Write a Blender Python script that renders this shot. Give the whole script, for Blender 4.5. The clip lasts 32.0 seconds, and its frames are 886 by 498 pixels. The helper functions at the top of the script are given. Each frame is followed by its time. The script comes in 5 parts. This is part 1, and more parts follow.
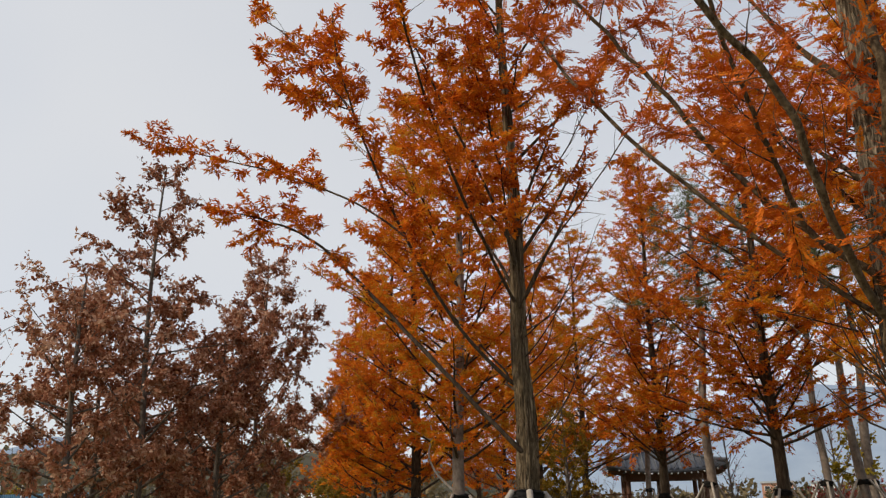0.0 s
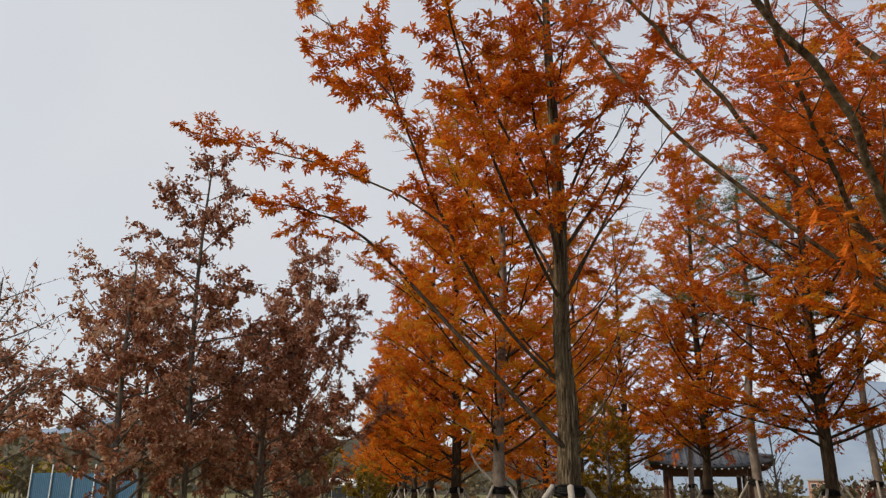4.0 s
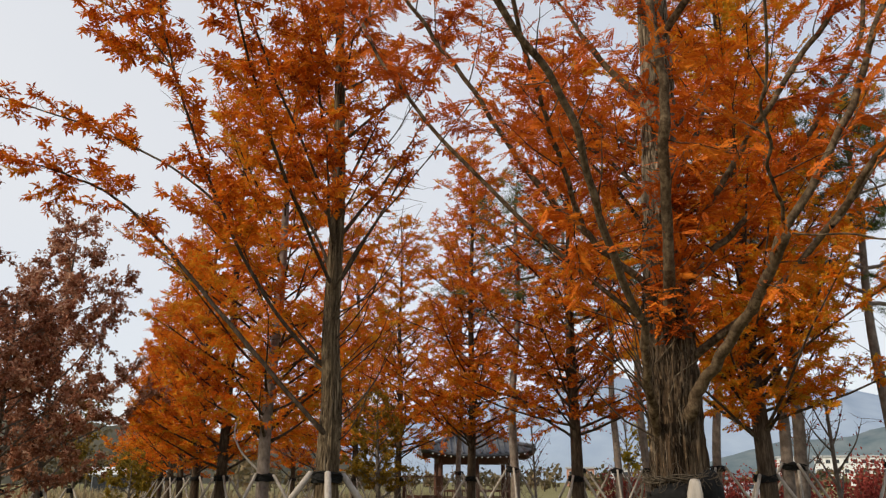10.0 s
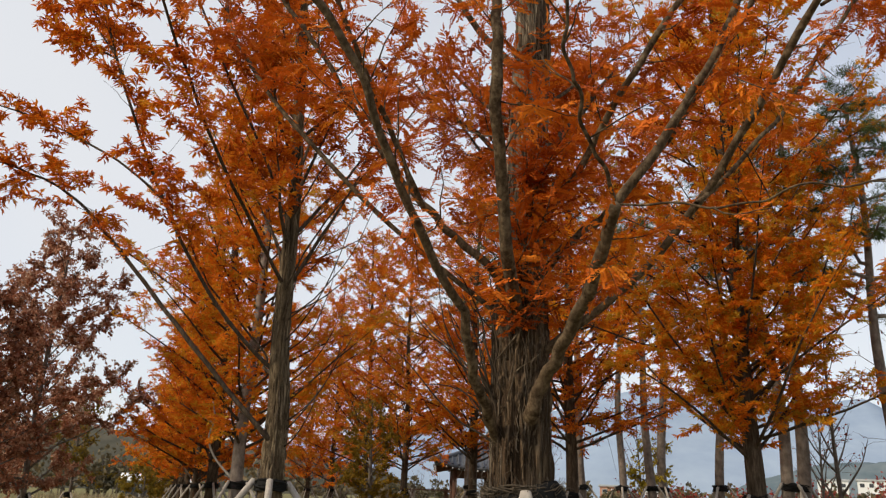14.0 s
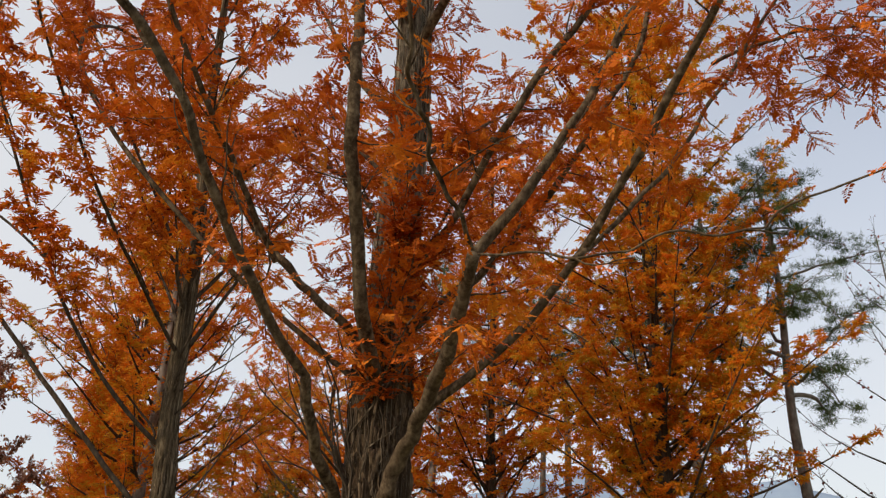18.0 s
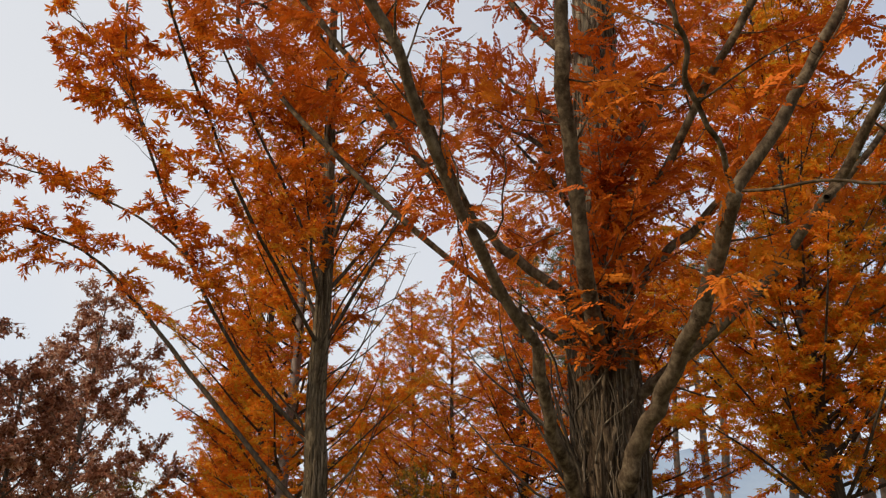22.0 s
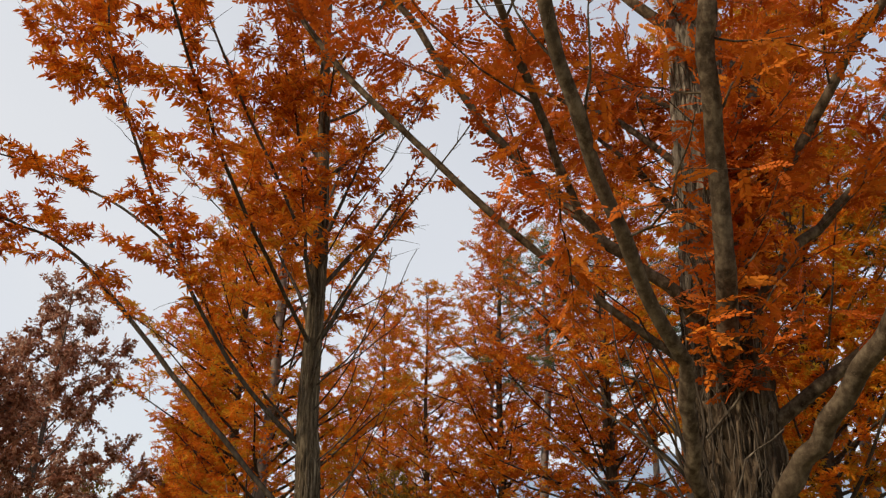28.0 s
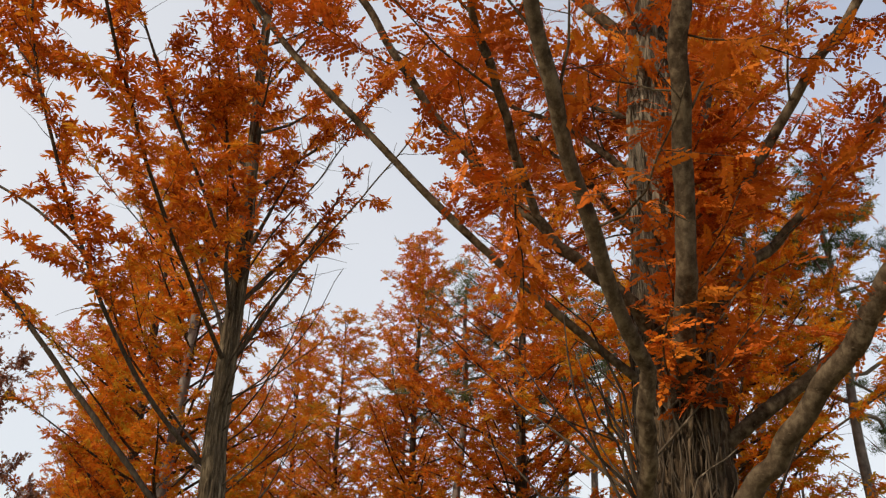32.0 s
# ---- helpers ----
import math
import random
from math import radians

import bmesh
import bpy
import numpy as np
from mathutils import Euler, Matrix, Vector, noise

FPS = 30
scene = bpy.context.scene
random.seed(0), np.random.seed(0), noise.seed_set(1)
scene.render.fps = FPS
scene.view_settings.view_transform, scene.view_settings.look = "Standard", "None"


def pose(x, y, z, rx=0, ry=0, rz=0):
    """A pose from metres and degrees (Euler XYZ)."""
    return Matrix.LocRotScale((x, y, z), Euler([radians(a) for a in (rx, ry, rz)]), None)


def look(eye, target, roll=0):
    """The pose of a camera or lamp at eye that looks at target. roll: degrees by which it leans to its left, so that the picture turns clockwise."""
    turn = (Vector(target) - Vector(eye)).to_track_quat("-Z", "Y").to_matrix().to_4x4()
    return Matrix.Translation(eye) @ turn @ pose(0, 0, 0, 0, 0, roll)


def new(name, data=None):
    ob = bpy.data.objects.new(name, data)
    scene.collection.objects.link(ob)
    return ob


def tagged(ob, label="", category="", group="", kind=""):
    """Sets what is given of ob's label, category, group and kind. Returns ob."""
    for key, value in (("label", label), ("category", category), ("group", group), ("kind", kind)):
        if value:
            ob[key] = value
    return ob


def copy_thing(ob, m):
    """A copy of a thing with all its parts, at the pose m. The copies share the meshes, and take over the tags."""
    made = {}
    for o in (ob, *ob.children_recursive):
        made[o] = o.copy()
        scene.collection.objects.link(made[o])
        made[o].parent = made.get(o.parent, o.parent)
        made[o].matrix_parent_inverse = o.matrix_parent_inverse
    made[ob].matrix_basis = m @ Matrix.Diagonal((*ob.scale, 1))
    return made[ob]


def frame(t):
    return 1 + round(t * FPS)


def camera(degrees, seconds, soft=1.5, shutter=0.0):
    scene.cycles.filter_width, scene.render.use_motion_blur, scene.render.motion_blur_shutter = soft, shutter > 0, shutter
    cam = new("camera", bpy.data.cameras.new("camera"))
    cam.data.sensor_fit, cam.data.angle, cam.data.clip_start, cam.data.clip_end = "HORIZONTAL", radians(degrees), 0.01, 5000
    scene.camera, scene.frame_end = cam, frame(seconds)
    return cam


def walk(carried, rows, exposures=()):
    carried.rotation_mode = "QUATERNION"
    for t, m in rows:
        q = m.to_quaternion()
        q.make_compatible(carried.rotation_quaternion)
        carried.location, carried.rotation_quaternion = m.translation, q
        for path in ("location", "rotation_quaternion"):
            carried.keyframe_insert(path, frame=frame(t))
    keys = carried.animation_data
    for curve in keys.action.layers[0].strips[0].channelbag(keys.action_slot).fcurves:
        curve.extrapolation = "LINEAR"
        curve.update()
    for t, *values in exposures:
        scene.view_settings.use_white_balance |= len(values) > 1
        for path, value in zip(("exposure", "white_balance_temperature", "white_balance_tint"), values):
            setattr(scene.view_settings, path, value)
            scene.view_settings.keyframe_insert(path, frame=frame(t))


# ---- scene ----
cam = camera(58.39, 32.0, soft=1.3)
PATH = [
    (0, (-0.288, 0.948, 1.496), (-1.010, 2.710, 2.106), -1.14),
    (0.5, (-0.287, 0.947, 1.487), (-1.062, 2.687, 2.096), -1.97),
    (1, (-0.297, 0.935, 1.505), (-1.130, 2.647, 2.117), -1.37),
    (1.5, (-0.279, 0.950, 1.527), (-1.158, 2.643, 2.127), -2.41),
    (2, (-0.259, 0.934, 1.517), (-1.141, 2.639, 2.079), -2.13),
    (2.5, (-0.277, 0.931, 1.495), (-1.160, 2.640, 2.046), -1.35),
    (4.5, (-0.295, 0.959, 1.557), (-1.106, 2.688, 2.149), 0.77),
    (5, (-0.288, 0.979, 1.558), (-1.094, 2.713, 2.145), 1.33),
    (5.5, (-0.270, 0.983, 1.541), (-1.006, 2.745, 2.134), 1.19),
    (6, (-0.268, 0.989, 1.554), (-0.991, 2.757, 2.147), 0.93),
    (6.5, (-0.247, 0.984, 1.548), (-0.969, 2.754, 2.138), 1.11),
    (7, (-0.202, 1.008, 1.545), (-0.919, 2.780, 2.134), 1.37),
    (7.5, (-0.163, 0.981, 1.533), (-0.823, 2.780, 2.109), 0.74),
    (8, (-0.122, 0.977, 1.526), (-0.685, 2.807, 2.103), 1.06),
    (8.5, (-0.114, 1.015, 1.534), (-0.508, 2.889, 2.110), 0.25),
    (9, (-0.182, 1.040, 1.553), (-0.495, 2.928, 2.131), -0.43),
    (9.5, (-0.216, 1.057, 1.543), (-0.539, 2.946, 2.116), -0.68),
    (10, (-0.077, 1.085, 1.527), (-0.416, 2.975, 2.088), 0.12),
    (10.5, (0.153, 1.182, 1.523), (-0.197, 3.068, 2.088), 1.17),
    (11, (0.286, 1.197, 1.511), (-0.093, 3.077, 2.077), 1.57),
    (11.5, (0.353, 1.294, 1.506), (-0.031, 3.173, 2.075), 2.78),
    (12, (0.426, 1.445, 1.504), (0.065, 3.326, 2.079), 2.82),
    (12.5, (0.480, 1.532, 1.513), (0.106, 3.411, 2.087), 3.11),
    (13, (0.545, 1.575, 1.511), (0.158, 3.451, 2.087), 1.61),
    (13.5, (0.681, 1.651, 1.509), (0.262, 3.518, 2.092), 1.19),
    (15.5, (0.898, 1.834, 1.530), (0.461, 3.666, 2.202), 2.46),
    (16, (0.907, 1.819, 1.526), (0.480, 3.636, 2.245), 1.84),
    (16.5, (0.934, 1.830, 1.530), (0.564, 3.655, 2.260), 1.53),
    (17, (0.972, 1.910, 1.534), (0.712, 3.747, 2.281), 1.60),
    (17.5, (1.028, 2.059, 1.544), (0.773, 3.887, 2.315), 1.60),
    (18, (1.036, 2.153, 1.565), (0.770, 3.978, 2.339), 1.17),
    (18.5, (1.014, 2.152, 1.554), (0.724, 3.978, 2.316), 0.04),
    (19, (0.985, 2.239, 1.559), (0.518, 4.029, 2.321), 1.37),
    (19.5, (0.983, 2.341, 1.585), (0.478, 4.118, 2.353), 1.18),
    (20, (1.002, 2.428, 1.596), (0.457, 4.190, 2.371), 1.59),
    (20.5, (0.958, 2.470, 1.601), (0.415, 4.233, 2.372), 1.66),
    (21, (0.803, 2.470, 1.595), (0.289, 4.240, 2.371), 1.89),
    (21.5, (0.663, 2.415, 1.591), (0.155, 4.188, 2.364), 1.32),
    (22, (0.559, 2.397, 1.588), (0.051, 4.184, 2.327), 0.21),
    (22.5, (0.499, 2.371, 1.587), (-0.054, 4.152, 2.310), -0.41),
    (23, (0.490, 2.444, 1.598), (-0.050, 4.229, 2.320), 0.65),
    (23.5, (0.512, 2.518, 1.608), (-0.019, 4.302, 2.340), 0.55),
    (24, (0.523, 2.604, 1.607), (-0.003, 4.388, 2.343), 0.82),
    (24.5, (0.499, 2.603, 1.612), (-0.020, 4.387, 2.351), 1.04),
    (25, (0.414, 2.611, 1.622), (-0.097, 4.397, 2.365), 1.49),
    (25.5, (0.276, 2.577, 1.635), (-0.187, 4.375, 2.378), 1.19),
    (27.5, (0.119, 2.674, 1.665), (-0.303, 4.475, 2.425), 1.90),
    (28, (0.052, 2.738, 1.752), (-0.371, 4.549, 2.487), 0.19),
    (28.5, (-0.094, 2.716, 1.674), (-0.418, 4.526, 2.462), 1.69),
    (29, (-0.142, 2.728, 1.701), (-0.444, 4.531, 2.513), 1.29),
    (29.5, (-0.154, 2.733, 1.714), (-0.362, 4.552, 2.520), 0.28),
    (30, (-0.152, 2.778, 1.715), (-0.354, 4.597, 2.521), 0.38),
    (30.5, (-0.117, 2.851, 1.714), (-0.314, 4.669, 2.524), 0.86),
    (31, (-0.087, 2.879, 1.711), (-0.281, 4.695, 2.527), 0.99),
    (31.5, (-0.056, 2.906, 1.714), (-0.270, 4.719, 2.531), 1.00),
    (32, (-0.054, 2.924, 1.707), (-0.278, 4.736, 2.525), 1.42),
]
EXPO = [(0, -0.18), (2, -0.23), (6, -0.19), (9, -0.05), (13, 0.0), (17, -0.10), (20, -0.06), (23, -0.07), (26, -0.08), (29, -0.05), (32, 0.0)]
walk(cam, [(t, look(eye, target, roll)) for t, eye, target, roll in PATH], EXPO)

# ---- sky and sun: thin bright overcast, the sun veiled behind the viewer's left shoulder ----
SUN_EL, SUN_AZ = 36.0, 232.0      # degrees; azimuth clockwise from +y
world = bpy.data.worlds.new("sky")
scene.world = world
world.use_nodes = True
wn, wl = world.node_tree.nodes, world.node_tree.links
wn.clear()
sky = wn.new("ShaderNodeTexSky")
sky.sky_type, sky.sun_disc = "NISHITA", False
sky.sun_elevation, sky.sun_rotation = radians(SUN_EL), radians(SUN_AZ)
sky.dust_density, sky.air_density, sky.ozone_density = 0.9, 1.0, 1.8
dim = wn.new("ShaderNodeMixRGB")
dim.blend_type = "MULTIPLY"
dim.inputs[0].default_value = 1.0
dim.inputs[2].default_value = (0.168, 0.170, 0.174, 1)
veil = wn.new("ShaderNodeMixRGB")
veil.inputs[0].default_value = 0.58
veil.inputs[2].default_value = (0.85, 0.858, 0.873, 1)
back = wn.new("ShaderNodeBackground")
wout = wn.new("ShaderNodeOutputWorld")
wtc, wno, wmr = wn.new("ShaderNodeTexCoord"), wn.new("ShaderNodeTexNoise"), wn.new("ShaderNodeMapRange")
wno.inputs["Scale"].default_value, wno.inputs["Detail"].default_value = 1.6, 3.0
wmr.inputs["From Min"].default_value, wmr.inputs["From Max"].default_value = 0.35, 0.65
wmr.inputs["To Min"].default_value, wmr.inputs["To Max"].default_value = 0.76, 0.90
wl.new(wtc.outputs["Generated"], wno.inputs["Vector"])
wl.new(wno.outputs["Fac"], wmr.inputs["Value"])
# the veil is thick near the horizon and over the fields to the west, and thins overhead towards the east
wsep, wgx, wgz, wadd = wn.new("ShaderNodeSeparateXYZ"), wn.new("ShaderNodeMapRange"), wn.new("ShaderNodeMapRange"), wn.new("ShaderNodeMath")
for node, lo, hi, a, c in ((wgx, -0.60, 0.30, 0.08, -0.42), (wgz, 0.16, 0.58, 0.0, 1.0)):
    node.inputs["From Min"].default_value, node.inputs["From Max"].default_value = lo, hi
    node.inputs["To Min"].default_value, node.inputs["To Max"].default_value = a, c
wadd.operation, wadd.use_clamp = "MULTIPLY_ADD", True
wl.new(wtc.outputs["Generated"], wsep.inputs[0])
wl.new(wsep.outputs["X"], wgx.inputs["Value"])
wl.new(wsep.outputs["Z"], wgz.inputs["Value"])
wl.new(wgx.outputs["Result"], wadd.inputs[0])
wl.new(wgz.outputs["Result"], wadd.inputs[1])
wl.new(wmr.outputs["Result"], wadd.inputs[2])
wl.new(wadd.outputs[0], veil.inputs[0])
wl.new(sky.outputs[0], dim.inputs[1])
wl.new(dim.outputs[0], veil.inputs[1])
wl.new(veil.outputs[0], back.inputs[0])
wl.new(back.outputs[0], wout.inputs[0])
sun = new("sun", bpy.data.lights.new("sun", "SUN"))
sun.data.energy, sun.data.angle, sun.data.color = 3.4, radians(5), (1.0, 0.88, 0.69)
sx, sy = math.sin(radians(SUN_AZ)), math.cos(radians(SUN_AZ))
sun.matrix_world = look((sx * 40, sy * 40, 40 * math.tan(radians(SUN_EL))), (0, 0, 0))


# ---- materials ----
def material(name, rough=0.8, metal=0.0, spec=0.3):
    m = bpy.data.materials.new(name)
    m.use_nodes = True
    n, l = m.node_tree.nodes, m.node_tree.links
    b = n["Principled BSDF"]
    b.inputs["Roughness"].default_value, b.inputs["Metallic"].default_value = rough, metal
    b.inputs["Specular IOR Level"].default_value = spec
    return m, n, l, b


def coords(n, l, scale=(1, 1, 1)):
    tc, mp = n.new("ShaderNodeTexCoord"), n.new("ShaderNodeMapping")
    mp.inputs["Scale"].default_value = scale
    l.new(tc.outputs["Object"], mp.inputs["Vector"])
    return mp.outputs["Vector"]


def noise_node(n, l, vec, scale, detail=4.0, rough=0.6):
    t = n.new("ShaderNodeTexNoise")
    t.inputs["Scale"].default_value, t.inputs["Detail"].default_value, t.inputs["Roughness"].default_value = scale, detail, rough
    l.new(vec, t.inputs["Vector"])
    return t.outputs["Fac"]


def ramp(n, l, fac, stops):
    r = n.new("ShaderNodeValToRGB")
    e = r.color_ramp.elements
    while len(e) < len(stops):
        e.new(0.5)
    for k, (p, c) in enumerate(stops):
        e[k].position, e[k].color = p, (*c, 1)
    l.new(fac, r.inputs[0])
    return r.outputs[0]


def mix(n, l, fac, a, b, mode="MIX"):
    m = n.new("ShaderNodeMixRGB")
    m.blend_type = mode
    for k, v in enumerate((fac, a, b)):
        if isinstance(v, (int, float)):
            m.inputs[k].default_value = v
        elif isinstance(v, tuple):
            m.inputs[k].default_value = (*v, 1)
        else:
            l.new(v, m.inputs[k])
    return m.outputs[0]


def bump(n, l, b, height, strength, dist):
    k = n.new("ShaderNodeBump")
    k.inputs["Strength"].default_value, k.inputs["Distance"].default_value = strength, dist
    l.new(height, k.inputs["Height"])
    l.new(k.outputs[0], b.inputs["Normal"])


def bark(name, dark, mid, light, stretch=0.06, scale=60.0, depth=0.006, moss=None, contrast=0.16, upper=None):
    """Fibrous bark: fine strands drawn out along the stem, over broad weathered patches."""
    m, n, l, b = material(name, 0.95, spec=0.08)
    warp = coords(n, l, (1, 1, stretch))
    fine = noise_node(n, l, warp, scale, 5, 0.6)
    coarse = noise_node(n, l, coords(n, l, (1, 1, stretch * 1.8)), scale * 0.4, 4, 0.6)
    both = n.new("ShaderNodeMath")
    both.operation = "MULTIPLY_ADD"
    l.new(fine, both.inputs[0])
    both.inputs[1].default_value = 0.55
    half = n.new("ShaderNodeMath")
    half.operation = "MULTIPLY"
    half.inputs[1].default_value = 0.45
    l.new(coarse, half.inputs[0])
    l.new(half.outputs[0], both.inputs[2])
    col = ramp(n, l, both.outputs[0], [(0.5 - contrast, dark), (0.5, mid), (0.5 + contrast, light)])
    broad = noise_node(n, l, coords(n, l, (1, 1, 0.5)), 3.4, 4)
    col = mix(n, l, ramp(n, l, broad, [(0.45, (0, 0, 0)), (0.72, (0.6, 0.6, 0.6))]), col, moss or mid)
    speck = noise_node(n, l, coords(n, l), 140, 2)
    col = mix(n, l, ramp(n, l, speck, [(0.62, (0, 0, 0)), (0.75, (0.5, 0.5, 0.5))]), col, light)
    if upper:
        # older, paler lichen-grey bark above a ragged line
        z0, z1, pale = upper
        sep, mr = n.new("ShaderNodeSeparateXYZ"), n.new("ShaderNodeMapRange")
        l.new(coords(n, l), sep.inputs[0])
        rag = n.new("ShaderNodeMath")
        rag.operation = "ADD"
        l.new(sep.outputs["Z"], rag.inputs[0])
        l.new(broad, rag.inputs[1])
        mr.inputs["From Min"].default_value, mr.inputs["From Max"].default_value = z0 + 0.5, z1 + 0.5
        l.new(rag.outputs[0], mr.inputs["Value"])
        old = ramp(n, l, both.outputs[0], [(0.5 - contrast, tuple(c * 0.22 for c in pale)), (0.5, tuple(c * 0.62 for c in pale)), (0.5 + contrast, tuple(c * 1.25 for c in pale))])
        col = mix(n, l, mr.outputs["Result"], col, old)
    l.new(col, b.inputs["Base Color"])
    bump(n, l, b, both.outputs[0], 1.0, depth)
    return m


def leafy(name, tones, translucent=0.4, rough=0.55, blotch=1.3):
    """Leaf colour: one tone a spray, drifting over the crown; light comes through the blades."""
    m, n, l, b = material(name, rough, spec=0.06)
    at = n.new("ShaderNodeAttribute")
    at.attribute_name = "tone"
    oi = n.new("ShaderNodeObjectInfo")
    drift = noise_node(n, l, coords(n, l), blotch, 3)
    add = n.new("ShaderNodeMath")
    add.operation = "MULTIPLY_ADD"
    l.new(drift, add.inputs[0])
    add.inputs[1].default_value = 0.9
    l.new(at.outputs["Fac"], add.inputs[2])
    shift = n.new("ShaderNodeMath")
    shift.operation = "MULTIPLY_ADD"
    l.new(oi.outputs["Random"], shift.inputs[0])
    shift.inputs[1].default_value = 0.25
    l.new(add.outputs[0], shift.inputs[2])
    half = n.new("ShaderNodeMath")
    half.operation = "MULTIPLY"
    half.inputs[1].default_value = 0.5
    l.new(shift.outputs[0], half.inputs[0])
    col = ramp(n, l, half.outputs[0], tones)
    l.new(col, b.inputs["Base Color"])
    tr = n.new("ShaderNodeBsdfTranslucent")
    l.new(col, tr.inputs["Color"])
    ms = n.new("ShaderNodeMixShader")
    ms.inputs[0].default_value = translucent
    l.new(b.outputs[0], ms.inputs[1])
    l.new(tr.outputs[0], ms.inputs[2])
    l.new(ms.outputs[0], n["Material Output"].inputs["Surface"])
    return m


def plain(name, a, c, scale=20.0, rough=0.7, metal=0.0, stretch=(1, 1, 1), depth=0.002, spec=0.3):
    m, n, l, b = material(name, rough, metal, spec)
    v = coords(n, l, stretch)
    f = noise_node(n, l, v, scale, 5)
    g = noise_node(n, l, coords(n, l), scale * 0.13, 3)
    col = mix(n, l, 0.35, ramp(n, l, f, [(0.3, a), (0.7, c)]), ramp(n, l, g, [(0.35, a), (0.65, c)]))
    l.new(col, b.inputs["Base Color"])
    bump(n, l, b, f, 0.5, depth)
    return m


BARK_RED = bark("bark_redwood", (0.006, 0.004, 0.0025), (0.055, 0.034, 0.020), (0.25, 0.175, 0.108), moss=(0.092, 0.063, 0.039), stretch=0.035, scale=52, depth=0.022, contrast=0.12, upper=(2.4, 2.85, (0.32, 0.255, 0.18)))
BARK_GREY = bark("bark_weathered", (0.011, 0.007, 0.004), (0.092, 0.065, 0.039), (0.29, 0.22, 0.142), stretch=0.045, scale=50, moss=(0.120, 0.088, 0.052), depth=0.02, contrast=0.12)
BARK_STRIP = bark("bark_strands", (0.026, 0.018, 0.012), (0.085, 0.062, 0.042), (0.25, 0.195, 0.138), depth=0.002, contrast=0.11)
BARK_LIMB = bark("bark_limb", (0.022, 0.013, 0.007), (0.080, 0.053, 0.031), (0.18, 0.130, 0.080), stretch=0.6, scale=55, depth=0.008, moss=(0.092, 0.064, 0.038), contrast=0.13)
BARK_DARK = bark("bark_dark", (0.020, 0.014, 0.009), (0.062, 0.044, 0.030), (0.14, 0.105, 0.074), stretch=0.15, scale=36)
BARK_PINE = bark("bark_pine", (0.065, 0.050, 0.042), (0.19, 0.153, 0.128), (0.33, 0.275, 0.235), stretch=0.5, scale=18, contrast=0.2)
BARK_OAK = bark("bark_oak", (0.05, 0.04, 0.033), (0.13, 0.107, 0.09), (0.25, 0.21, 0.175), stretch=0.3, scale=40, depth=0.003)
NEAR_LEAF = leafy("needles_rust", [(0.20, (0.13, 0.019, 0.006)), (0.40, (0.43, 0.080, 0.011)), (0.60, (0.62, 0.140, 0.014)), (0.84, (0.71, 0.225, 0.019))], 0.25, blotch=2.2)
MID_LEAF = leafy("needles_orange", [(0.20, (0.24, 0.037, 0.009)), (0.40, (0.62, 0.137, 0.012)), (0.60, (0.76, 0.228, 0.014)), (0.80, (0.74, 0.40, 0.030))], 0.30)
FAR_LEAF = leafy("needles_copper", [(0.20, (0.28, 0.044, 0.010)), (0.40, (0.65, 0.145, 0.013)), (0.60, (0.74, 0.245, 0.015)), (0.77, (0.64, 0.37, 0.030))], 0.36, blotch=0.7)
AMBER_LEAF = leafy("needles_amber", [(0.18, (0.45, 0.076, 0.011)), (0.40, (0.70, 0.158, 0.013)), (0.59, (0.76, 0.250, 0.016)), (0.76, (0.62, 0.37, 0.030))], 0.40, blotch=0.8)
GOLD_LEAF = leafy("needles_golden", [(0.18, (0.48, 0.088, 0.012)), (0.40, (0.72, 0.190, 0.014)), (0.57, (0.78, 0.315, 0.018)), (0.76, (0.56, 0.36, 0.034))], 0.55, blotch=0.7)
OAK_LEAF = leafy("leaf_russet", [(0.2, (0.10, 0.036, 0.022)), (0.43, (0.32, 0.122, 0.068)), (0.62, (0.51, 0.255, 0.15)), (0.85, (0.74, 0.55, 0.41))], 0.3)
WOOD_LEAF = leafy("far_foliage", [(0.2, (0.07, 0.07, 0.04)), (0.45, (0.14, 0.11, 0.06)), (0.65, (0.20, 0.15, 0.08)), (0.85, (0.24, 0.13, 0.07))], 0.1, blotch=0.05)
PINE_LEAF = leafy("needles_green", [(0.2, (0.035, 0.060, 0.022)), (0.5, (0.085, 0.125, 0.042)), (0.8, (0.20, 0.22, 0.065))], 0.25)
MAPLE_LEAF = leafy("leaf_crimson", [(0.2, (0.13, 0.022, 0.020)), (0.5, (0.25, 0.042, 0.034)), (0.8, (0.36, 0.095, 0.060))], 0.22)
OLIVE_LEAF = leafy("leaf_olive", [(0.2, (0.10, 0.075, 0.015)), (0.5, (0.22, 0.16, 0.025)), (0.8, (0.36, 0.22, 0.03))], 0.35)
AMBER_OLIVE = leafy("leaf_amber_olive", [(0.2, (0.14, 0.095, 0.015)), (0.5, (0.30, 0.185, 0.022)), (0.8, (0.46, 0.25, 0.03))], 0.35)
YELLOW_LEAF = leafy("leaf_yellow", [(0.2, (0.20, 0.15, 0.02)), (0.5, (0.42, 0.31, 0.035)), (0.8, (0.55, 0.42, 0.06))], 0.3)
WOOD_POLE = plain("weathered_pole", (0.24, 0.205, 0.17), (0.50, 0.45, 0.39), 30, 0.85, stretch=(1, 1, 0.15))
RUBBER = plain("black_band", (0.008, 0.008, 0.008), (0.022, 0.021, 0.020), 40, 0.9, spec=0.1)
STRAW = plain("straw_wrap", (0.045, 0.034, 0.024), (0.13, 0.10, 0.068), 60, 0.95, stretch=(1, 1, 4), depth=0.004)
